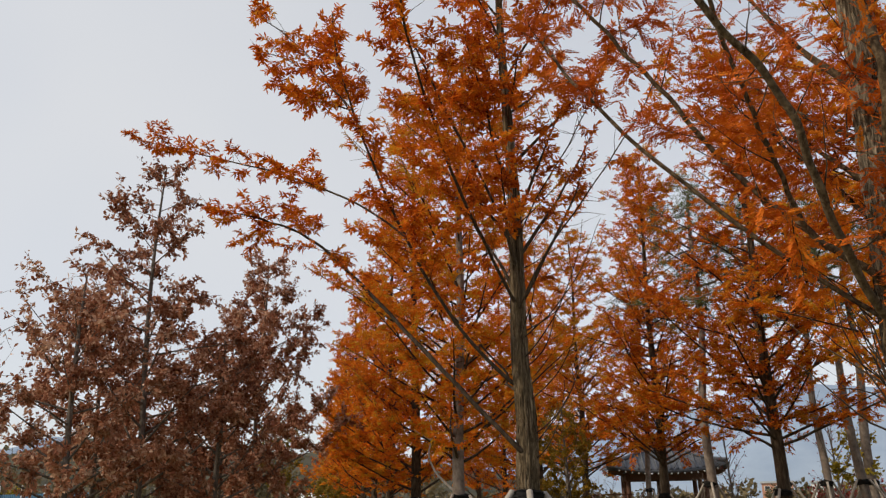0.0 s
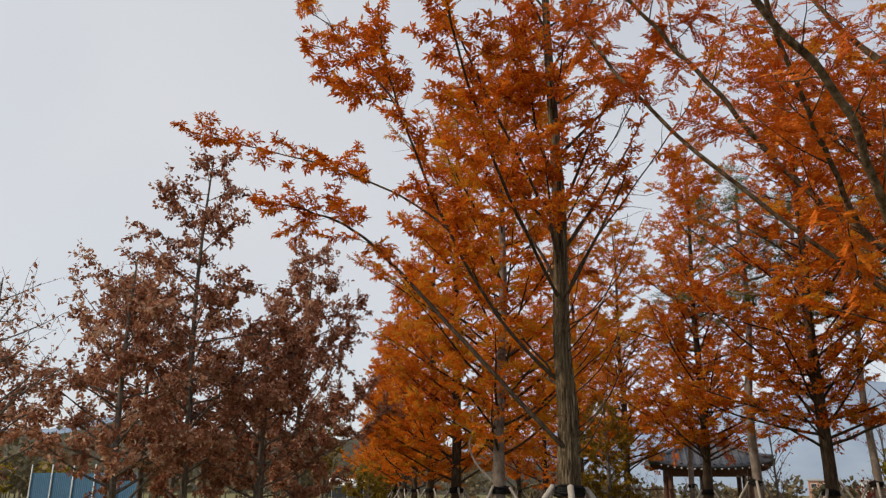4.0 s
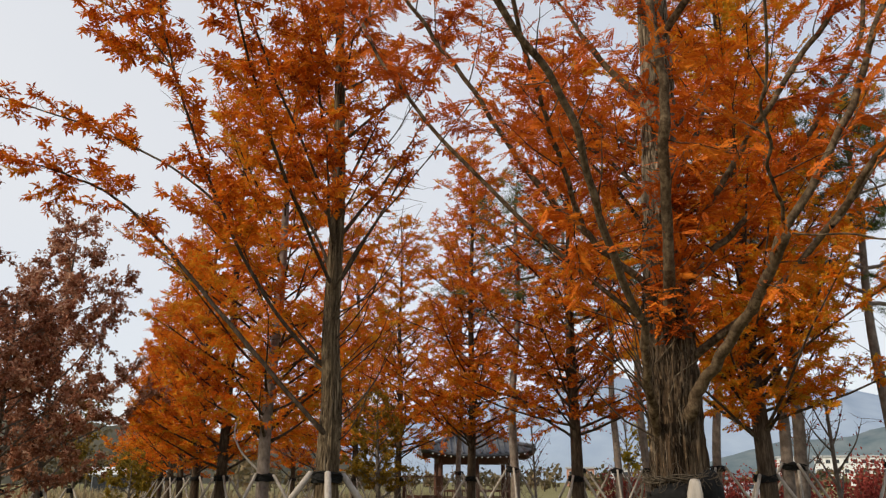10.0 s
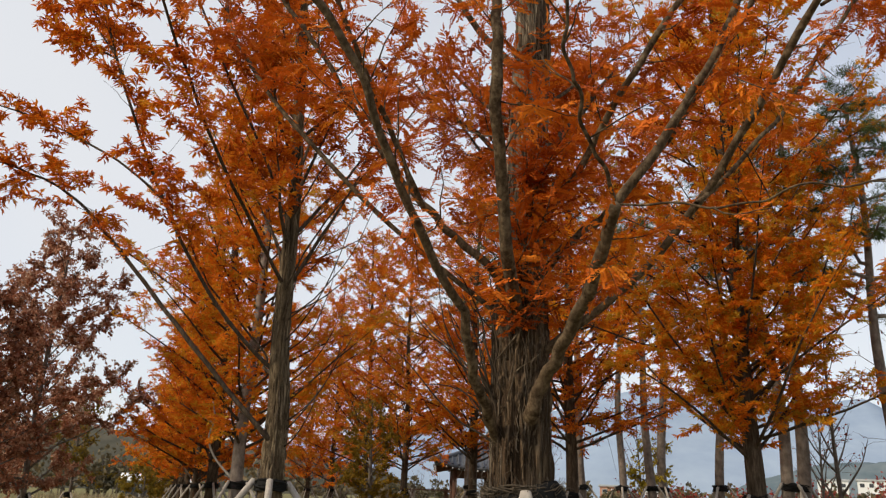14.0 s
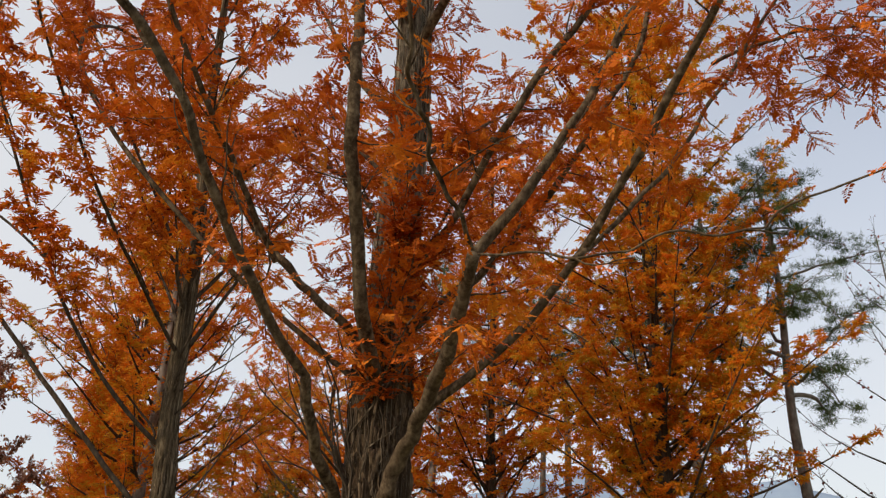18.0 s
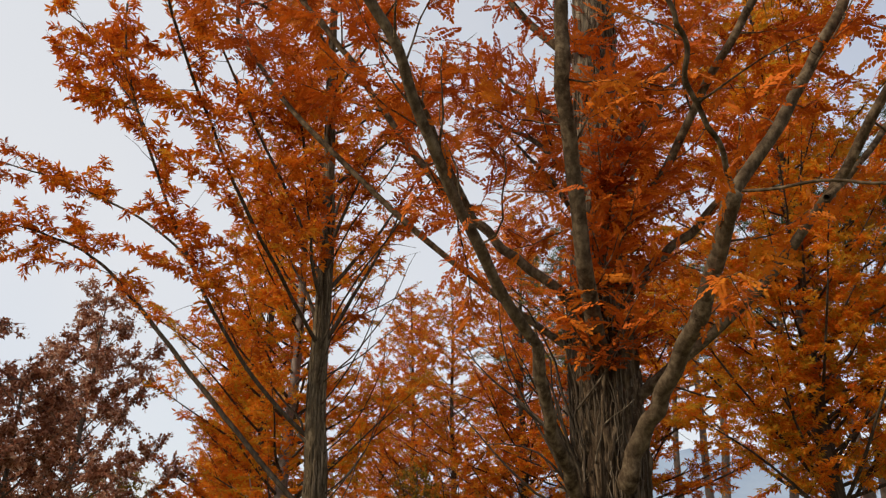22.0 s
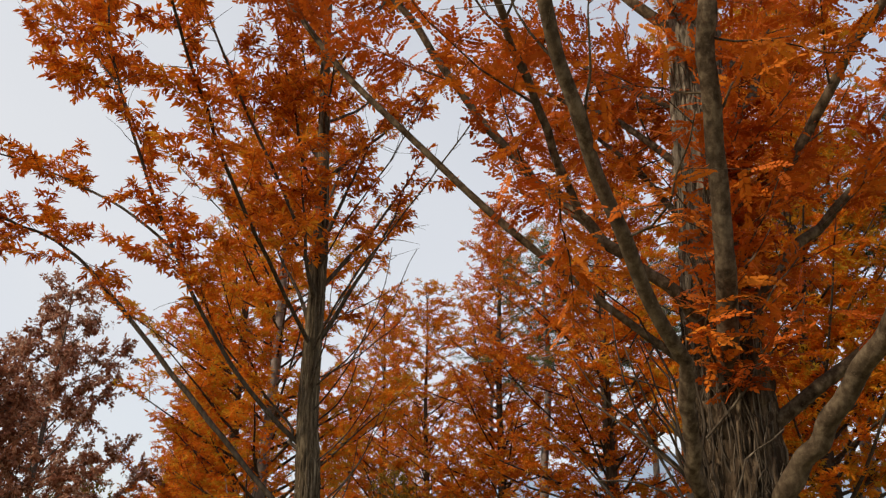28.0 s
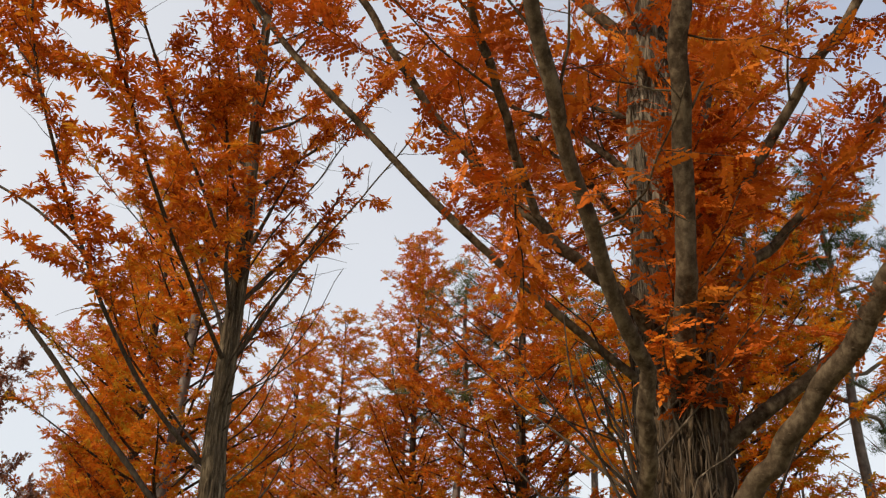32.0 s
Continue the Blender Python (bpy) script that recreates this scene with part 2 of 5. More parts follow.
TIMBER = plain("stained_timber", (0.070, 0.031, 0.019), (0.15, 0.068, 0.040), 16, 0.7, stretch=(1, 1, 0.2))
TILE = plain("roof_tile_grey", (0.055, 0.058, 0.066), (0.15, 0.155, 0.17), 10, 0.6)
WHITE = plain("white_plaster", (0.66, 0.66, 0.65), (0.80, 0.80, 0.78), 4, 0.8)
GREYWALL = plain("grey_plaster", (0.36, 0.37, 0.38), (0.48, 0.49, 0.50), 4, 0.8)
BLUEMETAL = plain("blue_sheet", (0.045, 0.12, 0.20), (0.075, 0.17, 0.27), 3, 0.6)
DARKGLASS = plain("window_dark", (0.03, 0.035, 0.04), (0.06, 0.065, 0.07), 2, 0.15, spec=0.5)
SILVER = plain("silver_paint", (0.50, 0.51, 0.52), (0.60, 0.61, 0.62), 3, 0.3, metal=0.5, spec=0.5)
REED = plain("dry_reed", (0.22, 0.165, 0.085), (0.40, 0.32, 0.19), 3, 0.9)
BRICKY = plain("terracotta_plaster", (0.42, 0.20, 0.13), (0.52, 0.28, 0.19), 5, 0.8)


# ---- mesh tools ----
class Geo:
    """Collects quads and triangles, and makes one mesh of them."""

    def __init__(self):
        self.v, self.q, self.t, self.tone, self.count = [], [], [], [], 0

    def add(self, v, quads=None, tris=None, tone=0.5):
        v = np.asarray(v, float).reshape(-1, 3)
        self.v.append(v)
        self.tone.append(np.broadcast_to(np.asarray(tone, float), (len(v),)))
        if quads is not None and len(quads):
            self.q.append(np.asarray(quads, int) + self.count)
        if tris is not None and len(tris):
            self.t.append(np.asarray(tris, int) + self.count)
        self.count += len(v)
        return self

    def mesh(self, name, smooth=True):
        me = bpy.data.meshes.new(name)
        v = np.concatenate(self.v)
        q = np.concatenate(self.q) if self.q else np.zeros((0, 4), int)
        t = np.concatenate(self.t) if self.t else np.zeros((0, 3), int)
        loops = np.concatenate([q.ravel(), t.ravel()])
        starts = np.concatenate([np.arange(len(q)) * 4, len(q) * 4 + np.arange(len(t)) * 3])
        me.vertices.add(len(v))
        me.vertices.foreach_set("co", v.astype(np.float32).ravel())
        me.loops.add(len(loops))
        me.loops.foreach_set("vertex_index", loops.astype(np.int32))
        me.polygons.add(len(starts))
        me.polygons.foreach_set("loop_start", starts.astype(np.int32))
        me.polygons.foreach_set("use_smooth", np.full(len(starts), smooth))
        at = me.attributes.new("tone", "FLOAT", "POINT")
        at.data.foreach_set("value", np.concatenate(self.tone).astype(np.float32))
        me.update(calc_edges=True)
        return me


def part(name, geo, mat, parent, label="", kind="", smooth=True):
    """One mesh object under a thing or a part."""
    ob = new(name, geo.mesh(name, smooth) if isinstance(geo, Geo) else geo)
    if not ob.data.materials:
        ob.data.materials.append(mat)
    ob.parent = parent
    return tagged(ob, label=label, kind=kind)


def thing(name, place, label, category, group="", kind="", turn=0.0):
    ob = new(name)
    ob.empty_display_size = 0.2
    ob.matrix_basis = pose(*place, rz=turn)
    return tagged(ob, label, category, group, kind)


def bezier(p0, p1, p2, p3, n=24):
    u = np.linspace(0, 1, n)[:, None]
    p0, p1, p2, p3 = (np.asarray(p, float) for p in (p0, p1, p2, p3))
    return (1 - u) ** 3 * p0 + 3 * u * (1 - u) ** 2 * p1 + 3 * u * u * (1 - u) * p2 + u**3 * p3


def unit(v):
    v = np.asarray(v, float)
    return v / np.maximum(np.linalg.norm(v, axis=-1, keepdims=True), 1e-9)


def tube(geo, pts, radii, sides=8, shape=None, tone=0.5):
    """A round stem along pts. shape(angle, k): factor on the radius."""
    pts = np.asarray(pts, float)
    n = len(pts)
    radii = np.broadcast_to(np.asarray(radii, float), (n,))
    tang = unit(np.gradient(pts, axis=0))
    ref = np.array([1.0, 0, 0]) if abs(tang[0][0]) < 0.8 else np.array([0, 1.0, 0])
    a = np.arange(sides) * 2 * np.pi / sides
    rings = []
    u = unit(ref - tang[0] * (ref @ tang[0]))
    for k in range(n):
        u = unit(u - tang[k] * (u @ tang[k]))
        w = np.cross(tang[k], u)
        r = radii[k] * (shape(a, k) if shape else 1.0)
        rings.append(pts[k] + (np.cos(a) * r)[:, None] * u + (np.sin(a) * r)[:, None] * w)
    i = np.arange(sides)
    j = (i + 1) % sides
    quads = [np.stack([k * sides + i, k * sides + j, (k + 1) * sides + j, (k + 1) * sides + i], 1) for k in range(n - 1)]
    v = np.concatenate(rings + [pts[-1:] + tang[-1] * radii[-1] * 0.6])
    tip = np.stack([(n - 1) * sides + i, (n - 1) * sides + j, np.full(sides, n * sides)], 1)
    geo.add(v, np.concatenate(quads), tip, tone)


def box(geo, lo, hi):
    (x0, y0, z0), (x1, y1, z1) = lo, hi
    v = [(x0, y0, z0), (x1, y0, z0), (x1, y1, z0), (x0, y1, z0), (x0, y0, z1), (x1, y0, z1), (x1, y1, z1), (x0, y1, z1)]
    geo.add(v, [(0, 3, 2, 1), (4, 5, 6, 7), (0, 1, 5, 4), (1, 2, 6, 5), (2, 3, 7, 6), (3, 0, 4, 7)])
    return geo


# ---- sprays of needles ----
def quad_slab(corners, push):
    """A thin plate: four corners, and the same four pushed outwards."""
    c = [tuple(p) for p in corners]
    d = [(p[0] + push[0], p[1] + push[1], p[2] + push[2]) for p in c]
    g = Geo()
    g.add(c + d, [(3, 2, 1, 0), (4, 5, 6, 7), (0, 1, 5, 4), (1, 2, 6, 5), (2, 3, 7, 6), (3, 0, 4, 7)])
    return g


def frond(seed, pairs=9, wide=0.155, blade=0.058, droop=0.25):
    """One feather of unit length along x: small blunt leaflets in two uneven ranks on a thin rib."""
    rng = np.random.RandomState(seed)
    v, t = [], []
    sag = lambda x: -droop * x * x

    def leaflet(p, q, w):
        p, q = np.array(p), np.array(q)
        d = q - p
        s = unit(np.array([-d[1], d[0], 0.0])) * w
        k = len(v)
        v.extend([p, p + d * 0.55 + s, q, p + d * 0.55 - s])
        t.extend([(k, k + 1, k + 2), (k, k + 2, k + 3)])
    for i in range(pairs):
        for side in (-1, 1):
            x = 0.05 + 0.86 * (i + 0.25 * side + rng.uniform(-0.2, 0.2)) / pairs
            x = max(x, 0.0)
            reach = wide * (0.6 + 0.4 * math.sin(math.pi * (i + 0.7) / pairs)) * rng.uniform(0.7, 1.2)
            leaflet((x, 0, sag(x)), (x + reach * rng.uniform(0.5, 0.95), side * reach, sag(x) + rng.uniform(-0.09, 0.02)), blade * rng.uniform(0.8, 1.2))
    leaflet((0.84, 0, sag(0.84)), (1.08, rng.uniform(-0.05, 0.05), sag(1.08)), blade)
    k = len(v)
    v.extend([np.array((0, 0.008, 0.0)), np.array((0.95, 0, sag(0.95))), np.array((0, -0.008, 0.0))])
    t.append((k, k + 1, k + 2))
    return np.array(v), np.array(t)


def needle_shoot(half=0.15):
    """One short feather seen from afar: a slim blunt blade folded along its rib, of unit length."""
    return np.array([(0, 0, 0), (0.38, half, 0.04), (1, 0, -0.14), (0.6, -half, 0.02)]), np.array([(0, 1, 2), (0, 2, 3)])


def lobed_leaf():
    """A lobed oak leaf of unit length, slightly curled."""
    return np.array([(0, 0, 0), (0.55, 0.27, 0.04), (1, 0, -0.16), (0.5, -0.25, 0.03)]), np.array([(0, 1, 2), (0, 2, 3)])


def scatter(geo, template, faces, pos, direction, normal, size, tone, tri=False):
    """Lays copies of a template at pos, along direction, facing normal, into one mesh."""
    d = unit(direction)
    n = unit(normal - d * (normal * d).sum(-1, keepdims=True))
    s = np.cross(n, d)
    basis = np.stack([d, s, n], 1)
    v = np.einsum("kc,ncx->nkx", template, basis) * size[:, None, None] + pos[:, None]
    k = len(template)
    f = (faces[None] + (np.arange(len(pos)) * k)[:, None, None]).reshape(-1, faces.shape[1])
    tone = np.repeat(tone, k)
    geo.add(v.reshape(-1, 3), None if tri else f, f if tri else None, tone)


class Sprays:
    """Places where sprays sit, gathered twig by twig."""

    def __init__(self, rng):
        self.rng, self.rows = rng, []

    def along(self, pts, gap, size, lean=0.62, spread=0.8, start=0.0):
        """Sprays to both sides of a twig."""
        rng = self.rng
        pts = np.asarray(pts, float)
        seg = np.linalg.norm(np.diff(pts, axis=0), axis=1)
        total = seg.sum()
        n = max(2, int(total * (1 - start) / gap))
        s = (start + (1 - start) * (np.arange(n) + rng.rand(n)) / n) * total
        cum = np.r_[0, np.cumsum(seg)]
        p = np.stack([np.interp(s, cum, pts[:, c]) for c in range(3)], 1)
        k = np.clip(np.searchsorted(cum, s) - 1, 0, len(seg) - 1)
        d = unit(np.diff(pts, axis=0))[k]
        up = np.array([0, 0, 1.0])
        side = unit(np.cross(d, up) + rng.randn(n, 3) * 0.25) * np.where(np.arange(n) % 2, 1, -1)[:, None]
        way = unit(d * lean + side * spread + rng.randn(n, 3) * 0.28 + up * rng.uniform(-0.45, 0.25, n)[:, None])
        nor = unit(up + rng.randn(n, 3) * 0.55)
        size = size * rng.uniform(0.65, 1.25, n)
        tone = np.clip(rng.rand() * 0.76 + 0.12 + rng.randn(n) * 0.12, 0, 1)
        self.rows.append((p, way, nor, size, tone))

    def lay(self, geo, *templates, front=None):
        """front: foliage thins out beyond this line towards the path."""
        cols = [np.concatenate(c) for c in zip(*self.rows)]
        if front is not None:
            keep = self.rng.rand(len(cols[0])) < np.clip(1.1 + (cols[0][:, 1] - front) * 1.6, 0.0, 1)
            cols = [c[keep] for c in cols]
        for k, (template, faces) in enumerate(templates):
            scatter(geo, template, faces, *[c[k::len(templates)] for c in cols], tri=True)


def bent(rng, p, d, length, n=6, lift=0.0, wobble=0.12):
    """A slightly crooked twig from p along d, bending up by lift."""
    pts, d = [np.array(p, float)], unit(d)
    for _ in range(n - 1):
        d = unit(d + rng.randn(3) * wobble + np.array([0, 0, lift / n]))
        pts.append(pts[-1] + d * length / (n - 1))
    return np.array(pts)


def clothe(rng, twigs, sprays, limb, size, gap, subs, reach, start=0.2, fine=0.07, r=0.008, bare=0.0, coarse=False, long=0.22):
    """Side branches on a limb, short twigs on them in two ranks, and shoots of needles on those."""
    n = len(limb)
    for k in range(subs):
        s = start + (1 - start) * (k + rng.rand()) / subs
        i = min(int(s * (n - 1)), n - 2)
        d = unit(limb[i + 1] - limb[i])
        side = unit(np.cross(d, (0, 0, 1)) * (1 if k % 2 else -1) + rng.randn(3) * 0.45)
        length = reach * (1.15 - 0.75 * s) * rng.uniform(0.6, 1.3)
        sub = bent(rng, limb[i], d * 0.6 + side * 0.9 + np.array([0, 0, 0.1]), length, 6, lift=0.2, wobble=0.16)
        tube(twigs, sub[::5] if coarse else sub, np.linspace(r, r * 0.35, 2 if coarse else 6), 3 if coarse else 4)
        if rng.rand() < bare:
            continue
        sprays.along(sub, gap * 1.3, size, start=0.3)
        m = max(2, int(length / fine))
        tail = unit(sub[-1] - sub[0])
        wing = unit(np.cross(tail, (0, 0, 1)))
        for j in range(m):
            f = 0.15 + 0.85 * (j + rng.rand()) / m
            q = sub[0] + (sub[-1] - sub[0]) * f if coarse else np.array([np.interp(f * 5, range(6), sub[:, c]) for c in range(3)])
            dd = tail * 0.55 + wing * (1 if j % 2 else -1) * 0.8 + rng.randn(3) * 0.3 + np.array([0, 0, rng.uniform(-0.35, 0.35)])
            tw = bent(rng, q, dd, long * rng.uniform(0.45, 1.15) * (1.15 - 0.5 * f), 4, lift=-0.05, wobble=0.16)
            if not coarse:
                tube(twigs, tw[::3], np.linspace(r * 0.4, r * 0.2, 2), 3)
            sprays.along(tw, gap, size)
    sprays.along(limb[int(n * 0.75):], gap * 1.2, size)


# ---- ground ----
def ground_mesh():
    g = Geo()
    rad = np.r_[0, np.geomspace(1.5, 3500, 70)]
    a = np.arange(96) * 2 * np.pi / 96
    v, q = [], []
    for r in rad:
        for t in a:
            x, y = r * math.cos(t), r * math.sin(t)
            z = 0.05 * noise.noise((x * 0.15, y * 0.15, 0)) * min(1, r / 6) + 0.02 * noise.noise((x * 0.9, y * 0.9, 3))
            v.append((x, y, z - 0.03))
    for k in range(len(rad) - 1):
        for i in range(96):
            j = (i + 1) % 96
            q.append((k * 96 + i, (k + 1) * 96 + i, (k + 1) * 96 + j, k * 96 + j))
    g.add(v, q)
    return g


m, n, l, b = material("dry_grass", 0.95, spec=0.1)
v = coords(n, l)
f1, f2 = noise_node(n, l, v, 9, 6, 0.7), noise_node(n, l, v, 0.22, 4)
col = mix(n, l, f2, ramp(n, l, f1, [(0.3, (0.12, 0.098, 0.042)), (0.7, (0.33, 0.265, 0.125))]), ramp(n, l, f1, [(0.3, (0.07, 0.085, 0.03)), (0.7, (0.20, 0.19, 0.08))]))
l.new(col, b.inputs["Base Color"])
bump(n, l, b, f1, 0.8, 0.03)
GRASS = m
gr = new("ground", ground_mesh().mesh("ground"))
gr.data.materials.append(GRASS)
tagged(gr, "dry autumn lawn with bare brown patches", "ground", kind="structure")


# ---- redwoods ----
def bark_shape(rng, ridges, depth, n, rings=10.0):
    """Fluted cross-section with long stringy fissures that wander up the stem."""
    ph = rng.rand(6) * 6.28
    o = rng.rand() * 50

    def f(a, k):
        z = k / n
        s = sum(math.pow(0.62, i) * np.sin(a * (2 + i) + ph[i] + 2.2 * math.sin(z * 3 + ph[i])) for i in range(4)) * 0.035
        w = ridges / 6.28
        cut = np.array([noise.noise((math.cos(t) * w + o, math.sin(t) * w, z * rings)) for t in a])
        fine = np.array([noise.noise((math.cos(t) * w * 2.7, math.sin(t) * w * 2.7 + o, z * rings * 1.6)) for t in a])
        return 1 + s - depth * np.clip(0.55 - np.abs(cut) * 2.2, 0, 1) + depth * 0.5 * fine
    return f


def trunk_geo(rng, pts, radii, sides, ridges=16, depth=0.10, rings=10.0):
    g = Geo()
    tube(g, pts, radii, sides, bark_shape(rng, ridges, depth, len(pts), rings))
    return g


def resample(ctrl, n):
    """A smooth line through a few points."""
    ctrl = np.asarray(ctrl, float)
    t = np.linspace(0, len(ctrl) - 1, n)
    out = []
    for u in t:
        i = min(int(u), len(ctrl) - 2)
        f = u - i
        p0, p1, p2, p3 = ctrl[max(i - 1, 0)], ctrl[i], ctrl[i + 1], ctrl[min(i + 2, len(ctrl) - 1)]
        out.append(0.5 * ((2 * p1) + (p2 - p0) * f + (2 * p0 - 5 * p1 + 4 * p2 - p3) * f * f + (3 * p1 - p0 - 3 * p2 + p3) * f**3))
    return np.array(out)


def auto_limb(rng, p, az, length, rise, n=10):
    d = np.array([math.cos(az) * math.cos(rise), math.sin(az) * math.cos(rise), math.sin(rise)])
    return bent(rng, p, d, length, n, lift=0.35, wobble=0.05)


def redwood_variant(seed, height, spread, leaf, half=0.17, trunk_mat=None, lean=None, taper=0.75, bare=0.18, r0=0.13, limbs=56, z0=1.5, size=0.092, gap=0.0104, fine=0.082, rise=(22, 48), name="dawn_redwood"):
    """A whole young dawn redwood at the origin: leader, rising branches, feathery crown."""
    rng = np.random.RandomState(seed)
    tree = thing(name, (0, 0, 0), "young dawn redwood with rust-orange autumn needles", "tree", "dawn redwoods in rows")
    lean = rng.randn(2) * 0.12 if lean is None else lean
    zs = np.linspace(-0.05, height, 26)
    pts = np.stack([lean[0] * (zs / height) ** 2 + 0.03 * np.sin(zs * 1.1 + seed), lean[1] * (zs / height) ** 2 + 0.03 * np.cos(zs * 0.9 + seed), zs], 1)
    rad = r0 * (1 - zs / height) ** 0.85 + 0.012 + 0.05 * np.exp(-np.maximum(zs, 0) * 4)
    part("trunk", trunk_geo(rng, pts, rad, 14, 9, 0.08), trunk_mat or BARK_DARK, tree)
    branches, twigs, crown, sp = Geo(), Geo(), Geo(), Sprays(rng)
    for k in range(limbs):
        u = ((k + rng.rand()) / limbs) ** 1.2
        z = z0 + (height * 0.97 - z0) * u
        az = k * 2.4 + rng.uniform(-0.4, 0.4)
        length = (spread * (1 - u) ** taper + 0.35) * rng.choice([0.55, 0.8, 1.0, 1.2, 1.35])
        p = np.array([np.interp(z, zs, pts[:, 0]), np.interp(z, zs, pts[:, 1]), z])
        limb = auto_limb(rng, p, az, length, radians(rng.uniform(*rise)))
        tube(branches, limb, np.linspace(0.026 * (1 - u) + 0.008, 0.005, 10), 5)
        clothe(rng, twigs, sp, limb, size, gap, 4 + int(5 * length / 1.5), 0.85 * (1 - 0.4 * u), fine=fine, r=0.006, coarse=True, bare=bare, long=0.195)
    sp.along(pts[20:], 0.03, size)
    part("branch_work", branches, BARK_DARK, tree, kind="stuff")
    part("twig_work", twigs, BARK_DARK, tree, kind="stuff")
    sp.lay(crown, needle_shoot(half))
    part("crown", crown, leaf, tree, "feathery rust-orange needle sprays", "stuff", smooth=False)
    return tree


# the great tree close to the path
NB = np.array([0.36, 5.23, 0.0])
near = thing("dawn_redwood", tuple(NB), "dawn redwood with fibrous grey-brown bark, thick rising limbs and rust needles", "tree", "dawn redwoods in rows")
rng = np.random.RandomState(11)
axis = resample([(0, 0, -0.05), (-0.01, 0, 1.7), (-0.01, 0.02, 2.4), (0.02, 0.1, 3.2), (0.05, 0.1, 4.2), (0.05, 0.12, 7.5), (0.05, 0.15, 11.0)], 280)
rad = np.interp(axis[:, 2], [0, 0.25, 0.9, 1.7, 2.3, 2.7, 3.3, 4.2, 7, 11], [0.23, 0.172, 0.142, 0.131, 0.121, 0.10, 0.09, 0.08, 0.052, 0.012])
part("trunk", trunk_geo(rng, axis, rad, 130, 44, 0.32, 40.0), BARK_RED, near, "deeply furrowed stringy grey-brown trunk")


def strands(count, z0, z1, axis, rad):
    """Loose fibrous strips that stand a little off the bark."""
    g = Geo()
    for _ in range(count):
        z, a = rng.uniform(z0, z1), rng.uniform(0, 6.28)
        zz = z + np.linspace(0, rng.uniform(0.03, 0.26), 6)
        aa = a + np.cumsum(rng.randn(6) * 0.05) + rng.uniform(-1.0, 1.0) * (zz - z)
        r = np.interp(zz, axis[:, 2], rad) * (1.0 + rng.uniform(-0.015, 0.02)) + 0.012 * np.linspace(-0.3, 1, 6) ** 2 * rng.rand() * rng.choice([0, 0, 1])
        x, y = np.interp(zz, axis[:, 2], axis[:, 0]), np.interp(zz, axis[:, 2], axis[:, 1])
        w = rng.choice([0.0010, 0.0016, 0.0022, 0.003])
        tube(g, np.stack([x + np.cos(aa) * r, y + np.sin(aa) * r, zz], 1), w * np.array([0.5, 1, 1, 1, 0.9, 0.3]), 4)
    return g


part("bark_fibre", strands(1700, 1.4, 4.6, axis, rad), BARK_STRIP, near, "loose grey-brown bark fibres", "stuff")
near_twigs, near_crown, near_sp = Geo(), Geo(), Sprays(rng)


def limb_part(tree, base, ctrl, r0, r1, tag="", sides=16, mat=BARK_LIMB, n=44, knots=0.02, ext=0.0, root=None, knuckle=None, crook=0.0):
    """One limb along four handles, given in world metres; returns its line relative to the tree."""
    line = bezier(*ctrl, n=n) - base
    if root is not None:
        gap0 = math.hypot(line[0][0] - np.interp(line[0][2], root[:, 2], root[:, 0]), line[0][1] - np.interp(line[0][2], root[:, 2], root[:, 1]))
        zf = line[0][2] - max(0.06, 0.75 * gap0)
        foot = np.array([np.interp(zf, root[:, 2], root[:, 0]), np.interp(zf, root[:, 2], root[:, 1]), zf])
        line = np.concatenate([[foot + (line[0] - foot) * u for u in (0.0, 0.35, 0.7)], line])
        n = len(line)
    if knuckle is not None:
        line = np.concatenate([[line[0] + np.array(knuckle)], line])
        n = len(line)
    if ext:
        d, more = unit(unit(line[-1] - line[0]) * 0.35 + unit(line[-1] - line[-4]) * 1.5 + np.array([0, 0, 0.2])), max(4, int(n * 0.3))
        line = np.concatenate([line, bent(rng, line[-1], d, ext, more + 1, lift=0.3, wobble=0.06)[1:]])
        n = len(line)
    g = Geo()
    u = np.linspace(0, 1, n)
    way = rng.rand(6) * 6.28
    crook = crook or 0.006
    line = line + crook * np.sin(np.pi * u)[:, None] * np.stack([np.sin(u * 17 + way[c]) + 0.6 * np.sin(u * 39 + way[c + 3]) for c in range(3)], 1)
    rr = np.linspace(r0, r1, n)
    rr = rr * (1 + knots * np.sin(np.arange(n) * 1.7 + r0 * 900) * np.cos(np.arange(n) * 0.63))
    if root is not None:
        rr[:6] *= np.linspace(1.25, 1.0, 6)
    for _ in range(int(n / 7)):
        rr = rr * (1 + rng.uniform(0.02, 0.09) * np.exp(-((np.arange(n) - rng.uniform(4, n)) / 0.9) ** 2))
    tube(g, line, rr, sides, bark_shape(rng, 12, 0.05, n, 22.0))
    part("limb", g, mat, tree, tag)
    return line


FROND = 0.10      # length of one feather of needles


def near_limb(r0, r1, *ctrl, subs=8, reach=0.5, start=0.3, tag="", bare=0.12, ext=0.0, leafy=True, rooted=False, knuckle=None, crook=0.0):
    line = limb_part(near, NB, ctrl, r0, r1, tag, ext=ext, knuckle=knuckle, root=axis if rooted else None, crook=crook)
    if not leafy:
        return line
    clothe(rng, near_twigs, near_sp, line, FROND, 0.015, max(2, int(subs * 0.8)), reach, start, fine=0.085, r=0.0042, bare=bare)
    return line


